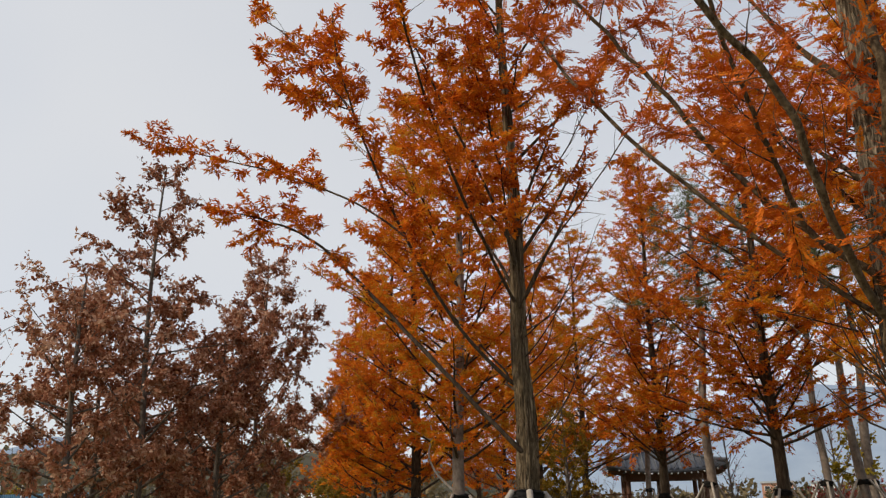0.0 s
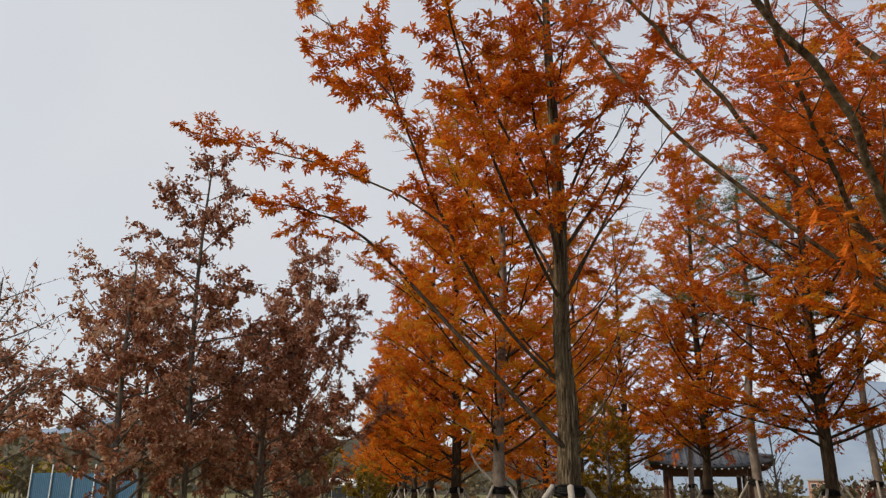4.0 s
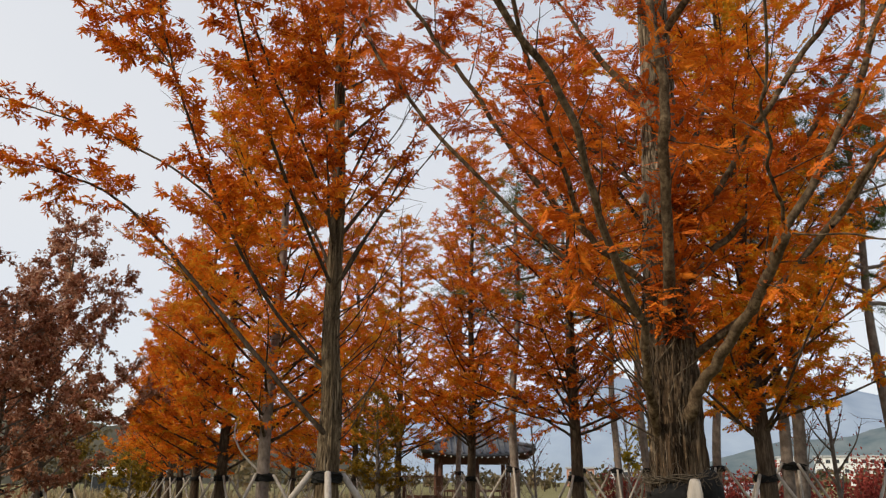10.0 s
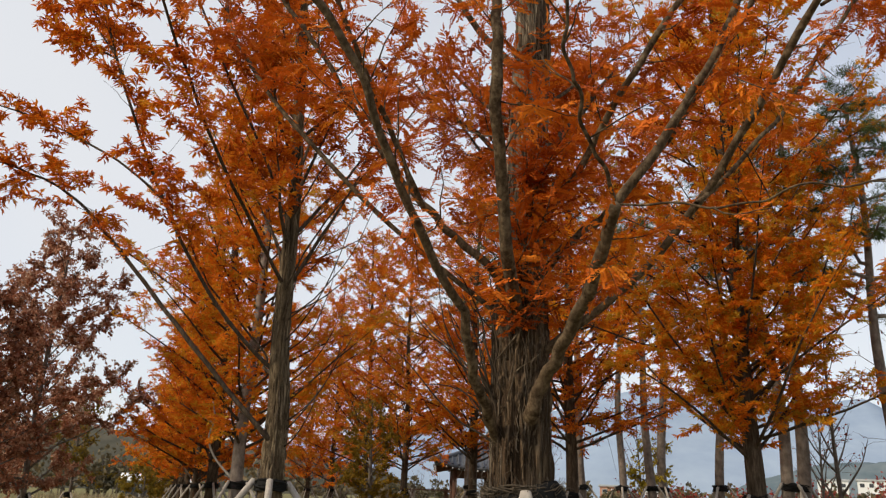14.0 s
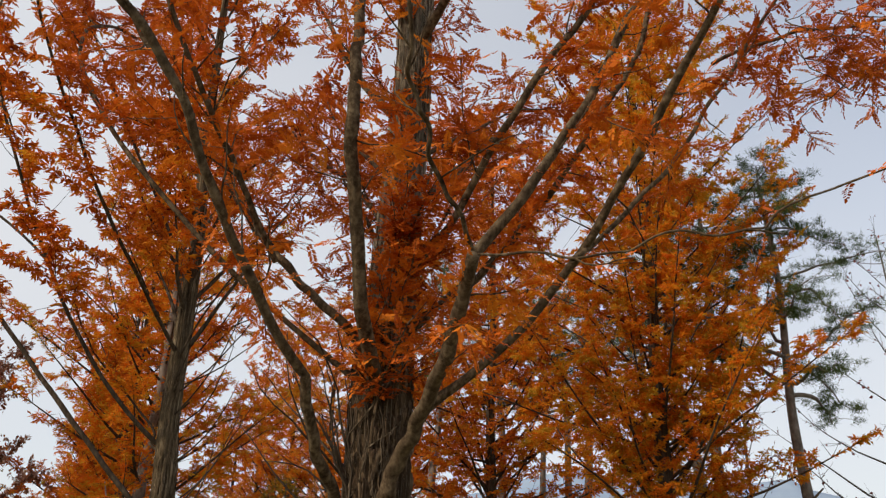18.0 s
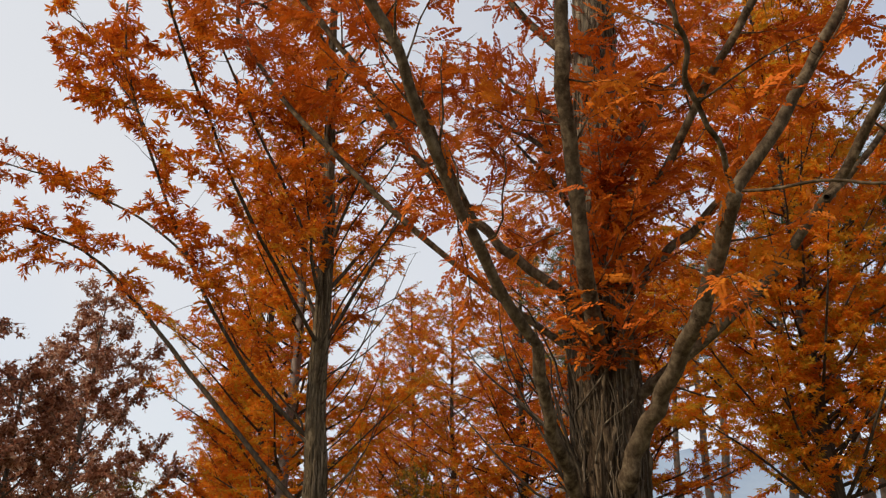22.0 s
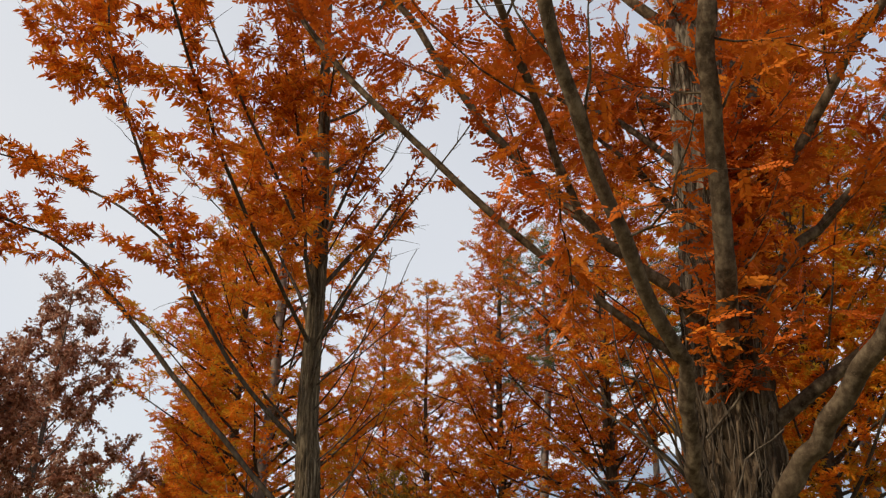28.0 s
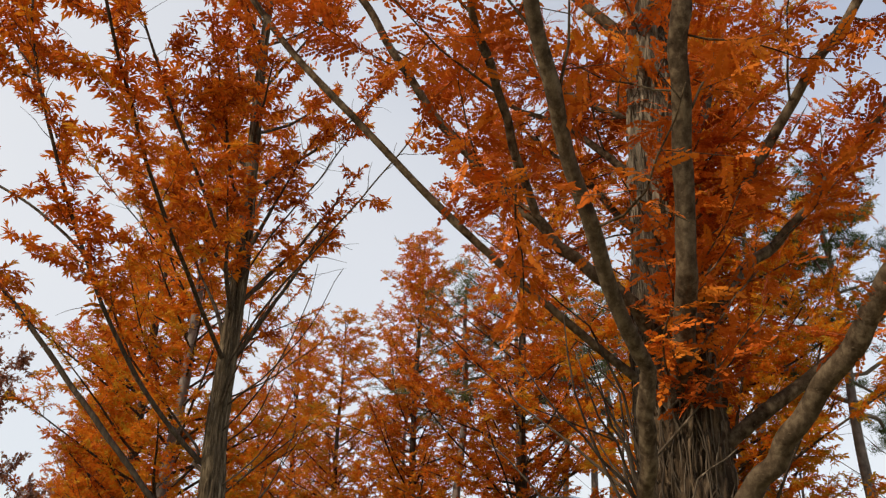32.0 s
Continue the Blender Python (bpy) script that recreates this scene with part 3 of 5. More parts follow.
near_limb(0.02625, 0.01995, (0.34, 4.87, 2.49), (0.32, 4.67, 2.95), (0.35, 4.44, 3.24), (0.34, 4.59, 3.48), rooted=True, ext=2.6, subs=11, reach=0.45, start=0.2)
near_limb(0.02205, 0.0189, (0.26, 5.17, 1.74), (0.22, 4.98, 1.9), (0.18, 4.81, 2.03), (0.2, 4.72, 2.19), rooted=True, leafy=False)
near_limb(0.018375, 0.0126, (0.2, 4.71, 2.2), (-0.05, 4.37, 2.54), (0.03, 4.09, 2.93), (-0.28, 3.89, 3.25), knuckle=(-0.005, 0.052, -0.076), ext=1.4, subs=13, reach=0.5, start=0.15)
near_limb(0.0189, 0.0147, (0.23, 5.08, 2.49), (-0.01, 5.05, 2.69), (-0.21, 5.06, 2.93), (-0.37, 5.12, 3.19), rooted=True, subs=6, reach=0.5, start=0.3)
near_limb(0.0126, 0.00945, (-0.04, 4.95, 2.72), (-0.12, 4.79, 2.92), (-0.18, 4.61, 3.12), (-0.25, 4.42, 3.31), ext=1.2, subs=12, reach=0.5, start=0.2)
near_limb(0.01155, 0.0084, (0.14, 5.19, 2.39), (-0.96, 4.71, 3.22), (-1.37, 4.81, 4.2), (-1.47, 5.91, 4.66), rooted=True, ext=0.8, subs=12, reach=0.5, start=0.35)
near_limb(0.0294, 0.0231, (0.42, 5.09, 1.86), (0.46, 5.07, 2.03), (0.65, 4.87, 2.14), (0.79, 4.51, 2.54), rooted=True, subs=4, reach=0.4, start=0.6)
near_limb(0.01995, 0.01365, (0.78, 4.56, 2.55), (1.01, 4.61, 2.85), (1.2, 4.67, 3.18), (1.34, 4.74, 3.54), knuckle=(-0.051, 0.092, -0.162), ext=1.2, subs=8, reach=0.45, start=0.1, bare=0.3)
near_limb(0.01365, 0.00945, (-0.37, 5.12, 3.19), (-0.58, 5.04, 3.55), (-0.8, 4.96, 3.9), (-1.05, 4.9, 4.24), knuckle=(0.070, -0.022, -0.108), ext=1.2, subs=14, reach=0.55, start=0.1)
near_limb(0.0189, 0.0126, (0.61, 5.19, 2.24), (1.11, 5.18, 2.57), (1.35, 4.93, 3.04), (1.72, 4.51, 3.6), rooted=True, ext=1.4, subs=8, reach=0.38, start=0.35, bare=0.4)
near_limb(0.0189, 0.0126, (0.51, 5.21, 2.55), (0.55, 5.39, 2.69), (0.82, 5.42, 2.83), (1.11, 5.28, 3.24), rooted=True, ext=1.2, subs=8, reach=0.45, start=0.2, bare=0.2)
near_limb(0.01785, 0.0126, (0.49, 5.27, 2.81), (0.76, 5.08, 3.07), (0.9, 4.93, 3.42), (1.16, 4.91, 3.69), rooted=True, ext=1.4, subs=9, reach=0.45, start=0.2, bare=0.2)
near_limb(0.01155, 0.00735, (1.12, 4.98, 2.7), (1.41, 5.24, 3.01), (1.66, 5.33, 3.36), (1.93, 5.29, 3.8), ext=0.8, subs=5, reach=0.32, start=0.3, bare=0.5)
near_limb(0.00441, 0.00315, (0.81, 4.48, 2.53), (1.07, 4.29, 2.42), (1.5, 4.21, 2.43), (1.69, 4.28, 2.54), ext=0.6, subs=4, reach=0.2, start=0.2, bare=0.6, crook=0.016)
near_limb(0.0084, 0.00525, (0.79, 4.52, 2.56), (0.73, 4.3, 2.69), (0.64, 4.14, 2.82), (0.66, 4.02, 2.99), knuckle=(-0.061, 0.132, -0.172), ext=0.9, subs=7, reach=0.35, start=0.3, crook=0.012)
for k in range(18):
    z = 3.1 + k * 0.42
    line = auto_limb(rng, np.array([0.05, 0.1, z]), k * 2.4 + 0.7, rng.uniform(0.9, 1.8) * (1 - 0.045 * k) + 0.3, radians(rng.uniform(30, 55)), 14)
    g = Geo()
    tube(g, line, np.linspace(0.026, 0.006, 14), 8)
    part("limb", g, BARK_LIMB, near)
    clothe(rng, near_twigs, near_sp, line, FROND, 0.023, 5, 0.45, 0.35, fine=0.11, r=0.004)
# bare whippy shoots low on the stem, where the first limb leaves it
for k in range(16):
    az = radians(rng.uniform(140, 260))
    p = np.array([-0.10, -0.06, rng.uniform(1.70, 1.95)])
    line = bent(rng, p, (math.cos(az), math.sin(az) * 0.6, rng.uniform(0.7, 2.2)), rng.uniform(0.35, 0.9), 8, lift=0.7, wobble=0.2)
    g = Geo()
    tube(g, line, np.linspace(0.006, 0.0018, 8), 5)
    part("shoot", g, BARK_DARK, near)
# dead twigs caught across the face of the stem
for k in range(7):
    z = 1.75 + 0.11 * k
    line = bent(rng, (-0.10 + 0.03 * (k % 3), -0.105, z), (rng.choice([-0.9, 1.2]), -0.25, rng.uniform(0.3, 1.1)), rng.uniform(0.22, 0.45), 8, lift=0.2, wobble=0.2)
    g = Geo()
    tube(g, line, np.linspace(0.0042, 0.0015, 8), 5)
    part("dead_twig", g, BARK_STRIP, near)
# a hanging leafy branch at the outer end of the crown
near_limb(0.011, 0.006, (1.9, 5.7, 4.05), (2.2, 5.75, 4.25), (2.5, 5.8, 4.3), (2.85, 5.8, 4.32), subs=3, reach=0.4, ext=0.5)
for k in range(11):
    p = np.array([2.05 + 0.075 * k, 5.8 + rng.uniform(-0.2, 0.2), 4.25]) - NB
    tw = bent(rng, p, (rng.uniform(-0.2, 0.9), rng.uniform(-0.4, 0.4), -0.8), rng.uniform(0.35, 0.85), 8, lift=0.5, wobble=0.3)
    tube(near_twigs, tw, np.linspace(0.004, 0.002, 8), 4)
    clothe(rng, near_twigs, near_sp, tw, FROND, 0.021, 4, 0.3, 0.1, fine=0.09, r=0.003, long=0.16)
# leafy branches behind the stem, on its far side
for az, z, length in ((2.2, 2.75, 1.2), (2.75, 2.95, 1.3), (2.45, 3.25, 1.3)):
    line = auto_limb(rng, np.array([0.03, 0.1, z]), az, length, radians(rng.uniform(34, 46)), 14)
    g = Geo()
    tube(g, line, np.linspace(0.016, 0.005, 14), 8)
    part("limb", g, BARK_LIMB, near)
    clothe(rng, near_twigs, near_sp, line, FROND, 0.021, 8, 0.5, 0.15, fine=0.10, r=0.004)
# leafy branches rising straight behind the stem
for az, z, length in ((1.30, 2.80, 1.5), (1.48, 3.10, 1.6), (1.15, 3.35, 1.5)):
    line = auto_limb(rng, np.array([0.05, 0.10, z]), az, length, radians(rng.uniform(38, 50)), 14)
    g = Geo()
    tube(g, line, np.linspace(0.012, 0.004, 14), 8)
    part("limb", g, BARK_LIMB, near)
    clothe(rng, near_twigs, near_sp, line, FROND, 0.018, 8, 0.42, 0.2, fine=0.09, r=0.004)
# short leafy shoots straight from the stem
for k in range(60):
    z = rng.uniform(2.15, 2.95) if k % 3 else rng.uniform(3.0, 4.6)
    az = rng.uniform(4.5, 6.2) if k % 3 else rng.uniform(0, 6.28)
    p = np.array([np.interp(z, axis[:, 2], axis[:, 0]), np.interp(z, axis[:, 2], axis[:, 1]), z])
    tw = bent(rng, p, (math.cos(az), math.sin(az), 0.5), rng.uniform(0.22, 0.5), 5, lift=0.1)
    tube(near_twigs, tw, np.linspace(0.004, 0.002, 5), 4)
    near_sp.along(tw, 0.017, FROND, start=0.15)
part("twig_work", near_twigs, BARK_LIMB, near, kind="stuff")
near_sp.lay(near_crown, *[frond(k) for k in range(6)], front=-0.4)
part("crown", near_crown, NEAR_LEAF, near, "feathery rust-red needle sprays", "stuff", smooth=False)

# the second tree of the row
MB = np.array([-3.12, 10.46, 0.0])
midt = thing("dawn_redwood", tuple(MB), "dawn redwood with slender whippy limbs and orange needles", "tree", "dawn redwoods in rows")
rng = np.random.RandomState(23)
axis = resample([(0, 0, -0.05), (-0.02, -0.03, 1.57), (0.01, -0.06, 2.4), (-0.025, -0.09, 3.2), (0.0, -0.13, 4.1), (0.03, -0.18, 5.1), (0.01, -0.21, 6.0), (-0.02, -0.3, 8.2), (0.0, -0.3, 12.0)], 150)
rad = np.interp(axis[:, 2], [0, 0.25, 1.0, 2.2, 3.2, 5, 8, 12], [0.22, 0.168, 0.145, 0.13, 0.105, 0.08, 0.048, 0.01])
part("trunk", trunk_geo(rng, axis, rad, 80, 32, 0.28, 40.0), BARK_GREY, midt, "furrowed grey-brown trunk")
part("bark_fibre", strands(600, 1.4, 5.5, axis, rad), BARK_STRIP, midt, kind="stuff")
mid_twigs, mid_crown, mid_sp = Geo(), Geo(), Sprays(rng)


def mid_limb(r0, r1, *ctrl, subs=12, reach=0.8, start=0.25, bare=0.2, ext=0.0, free=False):
    line = limb_part(midt, MB, ctrl, r0, r1, sides=10, n=32, mat=BARK_DARK, ext=ext, root=None if free else axis)
    clothe(rng, mid_twigs, mid_sp, line, 0.088, 0.0088, int(subs * 1.55), reach * 1.05, start, fine=0.066, r=0.0045, bare=bare, long=0.175)
    return line


mid_limb(0.03255, 0.021, (-3.17, 10.3, 2.08), (-3.96, 9.89, 2.97), (-4.71, 9.73, 3.91), (-5.58, 9.78, 4.74), subs=3, reach=0.4, start=0.7, bare=0.5)
mid_limb(0.01995, 0.00735, (-5.58, 9.78, 4.74), (-6.08, 9.77, 5.21), (-6.672, 9.595, 5.374), (-7.354, 9.39, 5.528), free=True, subs=11, reach=0.7, start=0.02, bare=0.05)
mid_limb(0.0147, 0.0063, (-4.152, 9.175, 4.571), (-5.241, 9.211, 5.624), (-6.84, 9.237, 6.038), (-8.54, 9.08, 6.73), free=True, subs=15, reach=0.65, start=0.3, bare=0.05)
mid_limb(0.0105, 0.00525, (-4.49, 8.44, 5.99), (-5.008, 8.742, 6.342), (-5.516, 9.044, 6.694), (-5.94, 9.18, 6.99), free=True, subs=8, reach=0.42, start=0.1, ext=0.3, bare=0.05)
mid_limb(0.0105, 0.005, (-4.38, 8.72, 5.55), (-4.8, 8.65, 6.5), (-5.4, 8.7, 7.3), (-6.1, 8.8, 7.9), free=True, subs=10, reach=0.5, start=0.15, ext=0.3, bare=0.05)
mid_limb(0.0095, 0.005, (-4.49, 8.44, 5.99), (-4.95, 8.6, 6.6), (-5.5, 8.8, 7.1), (-6.13, 8.9, 7.45), free=True, subs=9, reach=0.45, start=0.1, ext=0.2, bare=0.05)
mid_limb(0.02625, 0.0105, (-3.25, 10.32, 2.9), (-3.93, 9.68, 3.58), (-4.24, 9.08, 4.69), (-4.49, 8.44, 5.99), ext=1.3, subs=20, reach=0.85, start=0.38)
mid_limb(0.0231, 0.00945, (-3.15, 10.26, 3.9), (-3.24, 9.17, 4.52), (-3.28, 8.1, 5.14), (-3.12, 7.09, 5.8), ext=1.2, subs=18, reach=0.9, start=0.25)
mid_limb(0.01995, 0.0084, (-3.31, 10.14, 5.16), (-3.52, 9.62, 5.9), (-3.81, 9.1, 6.58), (-3.94, 8.64, 7.32), ext=1.2, subs=17, reach=1.0, start=0.2)
mid_limb(0.01155, 0.0063, (-3.05, 10.23, 3.85), (-2.6, 9.83, 4.49), (-1.83, 9.71, 5.07), (-1.22, 9.55, 5.91), ext=0.8, subs=11, reach=0.5, start=0.35, bare=0.55)
mid_limb(0.0105, 0.00525, (-3.09, 10.25, 4.65), (-2.74, 10.14, 5.31), (-2.18, 10.16, 5.9), (-1.81, 10.09, 6.63), ext=0.8, subs=11, reach=0.5, start=0.35, bare=0.5)
mid_limb(0.01575, 0.00945, (-3.36, 10.42, 2.9), (-3.26, 10.6, 3.05), (-3.61, 10.4, 3.27), (-3.94, 9.96, 3.82), ext=0.8, subs=7, reach=0.5, start=0.5)
for k in range(32):
    z = 3.6 + (11.6 - 3.6) * (k + rng.rand()) / 32
    u = (z - 3.2) / 8.4
    p = np.array([np.interp(z, axis[:, 2], axis[:, 0]), np.interp(z, axis[:, 2], axis[:, 1]), z])
    line = auto_limb(rng, p, k * 2.4, (2.2 * (1 - u) ** 0.8 + 0.4) * rng.uniform(0.6, 1.2), radians(rng.uniform(38, 62)), 14)
    g = Geo()
    tube(g, line, np.linspace(0.024 * (1 - u) + 0.008, 0.005, 14), 7)
    part("limb", g, BARK_DARK, midt)
    clothe(rng, mid_twigs, mid_sp, line, 0.088, 0.0091, 9, 0.72, 0.25, fine=0.07, r=0.004, long=0.175, bare=0.5 if math.cos(k * 2.4) > 0.3 and u < 0.6 else 0.2)
# thin bare arcs that leave the stem low down
for k in range(9):
    z = rng.uniform(1.7, 4.0)
    p = np.array([np.interp(z, axis[:, 2], axis[:, 0]), np.interp(z, axis[:, 2], axis[:, 1]), z])
    az = rng.uniform(-1.1, 1.1)
    g = Geo()
    tube(g, bent(rng, p, (math.cos(az) * 1.3, math.sin(az), 0.5), rng.uniform(1.1, 2.3), 12, lift=1.7, wobble=0.07), np.linspace(0.010, 0.003, 12), 6)
    part("shoot", g, BARK_DARK, midt)
part("twig_work", mid_twigs, BARK_DARK, midt, kind="stuff")
mid_sp.lay(mid_crown, needle_shoot(0.15), needle_shoot(0.18))
part("crown", mid_crown, MID_LEAF, midt, "feathery orange needle sprays", "stuff", smooth=False)

# the rest of both rows
ROW = np.array([-3.07, 4.83])
variants = [
    redwood_variant(31, 11.8, 2.0, FAR_LEAF, 0.19, z0=1.6, limbs=62, rise=(14, 46)),
    redwood_variant(47, 12.2, 3.0, FAR_LEAF, 0.18, limbs=98, z0=2.35, taper=0.55, size=0.092, gap=0.0112, rise=(6, 42)),
    redwood_variant(59, 13.4, 3.15, GOLD_LEAF, 0.17, limbs=126, size=0.092, gap=0.0090, fine=0.07, taper=0.2, z0=2.25, bare=0.22, r0=0.16, rise=(14, 48)),
    redwood_variant(61, 12.0, 2.5, FAR_LEAF, 0.2, limbs=56, size=0.13, gap=0.0175, fine=0.11, z0=1.6, rise=(12, 46)),
    redwood_variant(71, 11.6, 2.7, AMBER_LEAF, 0.16, trunk_mat=BARK_PINE, lean=(0.3, 0.1), limbs=78, z0=2.3, taper=0.35, gap=0.0103, size=0.09, fine=0.078, rise=(14, 46)),
]
places = []
for k in range(2, 12):
    places.append((-2.65 + ROW[0] * (k - 1), 9.95 + ROW[1] * (k - 1), {2: 4, 3: 0, 4: 0, 5: 0}.get(k, 3)))
places += [(2.68, 15.0, 2), (-0.39, 19.83, 1), (-3.46, 24.66, 1), (-6.75, 29.5, 1), (-9.7, 34.2, 1), (-12.4, 37.6, 3), (-15.5, 42.4, 3)]
used = set()
for k, (x, y, w) in enumerate(places):
    s = 0.92 + 0.16 * ((k * 37) % 10) / 10
    m4 = pose(x, y, 0, 0, 0, 0 if w == 4 else (k * 83) % 360)
    if w not in used:
        used.add(w)
        variants[w].matrix_basis = m4
        t = variants[w]
    else:
        t = copy_thing(variants[w], m4)
    t.scale = (s, s, s)
    if w in (2, 4):
        t["label"] = "young dawn redwood turning golden orange" if w == 2 else "young dawn redwood with a pale leaning trunk"

    if w == 4:
        s4 = 1.0 / s
        for ctrl, ra, rb in (([(-5.70, 14.74, 1.62), (-5.83, 14.70, 1.72), (-6.11, 14.62, 2.02), (-6.22, 14.55, 2.34), (-6.12, 14.5, 2.66), (-6.16, 14.45, 2.95)], 0.024, 0.010), ([(-6.15, 14.52, 2.58), (-6.28, 14.5, 2.66), (-6.46, 14.45, 2.78)], 0.012, 0.005)):
            line = (resample(np.array(ctrl), 20) - (x, y, 0)) * s4
            g = Geo()
            tube(g, line, np.linspace(ra, rb, 20) * s4, 8)
            part("dead_branch", g, WOOD_POLE, t, "bare bleached dead branch")


# ---- tree stakes ----
def stakes(x, y, n, r, turn, height=1.5, reach=1.25, thick=0.03, label="three weathered timber props tied to a trunk with black band"):
    """Timber props leaning on a trunk, with the band that ties them."""
    rng = np.random.RandomState(int(abs(x * 91 + y * 37)) % 9999)
    s = thing("tree_support", (x, y, 0), label, "tree support", "tree supports", turn=turn)
    g = Geo()
    tie = np.linspace(height - 0.07, height + 0.035, 7)
    tube(g, np.stack([0 * tie, 0 * tie, tie], 1), r + 0.008 + 0.014 * np.sin(np.linspace(0.3, 2.9, 7)), 28, lambda a, k: 1 + 0.06 * np.sin(a * 4 + k * 0.8) + 0.035 * np.sin(a * 9 - k * 1.3))
    part("band", g, RUBBER, s)
    g, a = Geo(), np.linspace(0, 2 * math.pi, 40)
    for k in range(4):
        rr = r + 0.026 + 0.010 * np.sin(a * 3 + k * 2.1)
        tube(g, np.stack([np.cos(a) * rr, np.sin(a) * rr, height - 0.05 + 0.028 * k + 0.022 * np.sin(a * 2 + k * 1.9)], 1), 0.009, 6)
    part("rope", g, RUBBER, s)
    for k in range(n):
        a = k * 2 * math.pi / n + rng.uniform(-0.15, 0.15)
        c, d = math.cos(a), math.sin(a)
        g = Geo()
        foot, head = np.array([c * reach, d * reach, -0.04]), np.array([c * (r + 0.03), d * (r + 0.03), height + rng.uniform(0.0, 0.07)])
        pts = np.array([foot + (head - foot) * u for u in np.linspace(0, 1, 7)]) + rng.randn(7, 3) * 0.004
        tube(g, np.concatenate([pts, pts[-1:] + (head - foot) * 0.004]), np.append(np.linspace(thick * 1.12, thick * 0.92, 7), thick * 0.55), 9)
        part("pole", g, WOOD_POLE, s)
    return s


def wrap(x, y, z, r):
    """The rough wrap round a trunk's ties: a lumpy black cover, frayed straw, two pale sawn wedges."""
    rng = np.random.RandomState(5)
    s = thing("trunk_wrap", (x, y, 0), "lumpy black cover and frayed straw round a trunk", "trunk wrap")
    g = Geo()
    zz = np.concatenate([np.linspace(z - 0.42, z - 0.05, 12), [z - 0.028, z - 0.012, z - 0.004]])
    swell = r + np.concatenate([0.03 + 0.013 * np.sin(np.arange(12) * 1.4), [0.028, 0.016, 0.0]])
    lump = lambda a, k: 1 + 0.05 * np.sin(a * 3 + 0.6 + k * 0.15) + 0.035 * np.sin(a * 7 + k * 0.7) + 0.02 * np.sin(a * 16 - k * 1.6)
    tube(g, np.stack([0.012 * np.sin(zz * 31), 0 * zz, zz], 1), swell, 64, lump)
    part("cover", g, RUBBER, s)
    g = Geo()
    a = np.linspace(0, 2 * math.pi, 72)
    for k in range(6):
        rr = r + 0.010 + 0.012 * np.sin(a * 4 + k * 1.7) + 0.004 * rng.randn(72)
        ring = np.stack([np.cos(a) * rr, np.sin(a) * rr, z - 0.006 + 0.003 * k + 0.012 * np.sin(a * 3 + k * 1.3)], 1)
        tube(g, ring, 0.0036, 5)
    part("straw_mat", g, STRAW, s)
    g = Geo()
    for k in range(240):
        t = rng.uniform(0, 6.28)
        p = np.array([math.cos(t) * (r + 0.012), math.sin(t) * (r + 0.012), z + rng.uniform(-0.03, 0.012)])
        tube(g, bent(rng, p, (math.cos(t) * rng.uniform(0.2, 1), math.sin(t) * rng.uniform(0.2, 1), rng.uniform(-0.9, 1.1)), rng.uniform(0.03, 0.10), 4, wobble=0.5), 0.0013, 3)
    part("loose_straw", g, STRAW, s, kind="stuff")
    for cx, top, w in ((0.045, z - 0.004, 0.036), (0.10, z - 0.17, 0.034)):
        g = Geo()
        yy = -math.sqrt(max(0.0, (r + 0.045) ** 2 - cx**2))
        pts = [(cx - 0.004, yy - 0.006, top - 0.105), (cx - 0.002, yy - 0.008, top - 0.06), (cx, yy - 0.006, top - 0.02), (cx, yy, top - 0.004), (cx, yy + 0.002, top)]
        tube(g, pts, [w, w * 0.96, w * 0.74, w * 0.62, w * 0.4], 16, lambda q, k: 1 / np.maximum(np.abs(np.cos(q)), np.abs(np.sin(q))) ** 0.75)
        part("wedge", g, WOOD_POLE, s, "pale sawn wooden wedge")
    return s


wrap(NB[0] - 0.01, NB[1], 1.535, 0.139)
stakes(NB[0], NB[1], 4, 0.155, 40, 1.18)
stakes(MB[0] - 0.02, MB[1] - 0.03, 4, 0.15, 24, 1.57, 1.45, 0.042, "four stout props tied to a trunk with lumpy black wrap")
for k, (x, y, w) in enumerate(places):
    stakes(x, y, 3 + k % 2, 0.15, k * 47, 1.58)


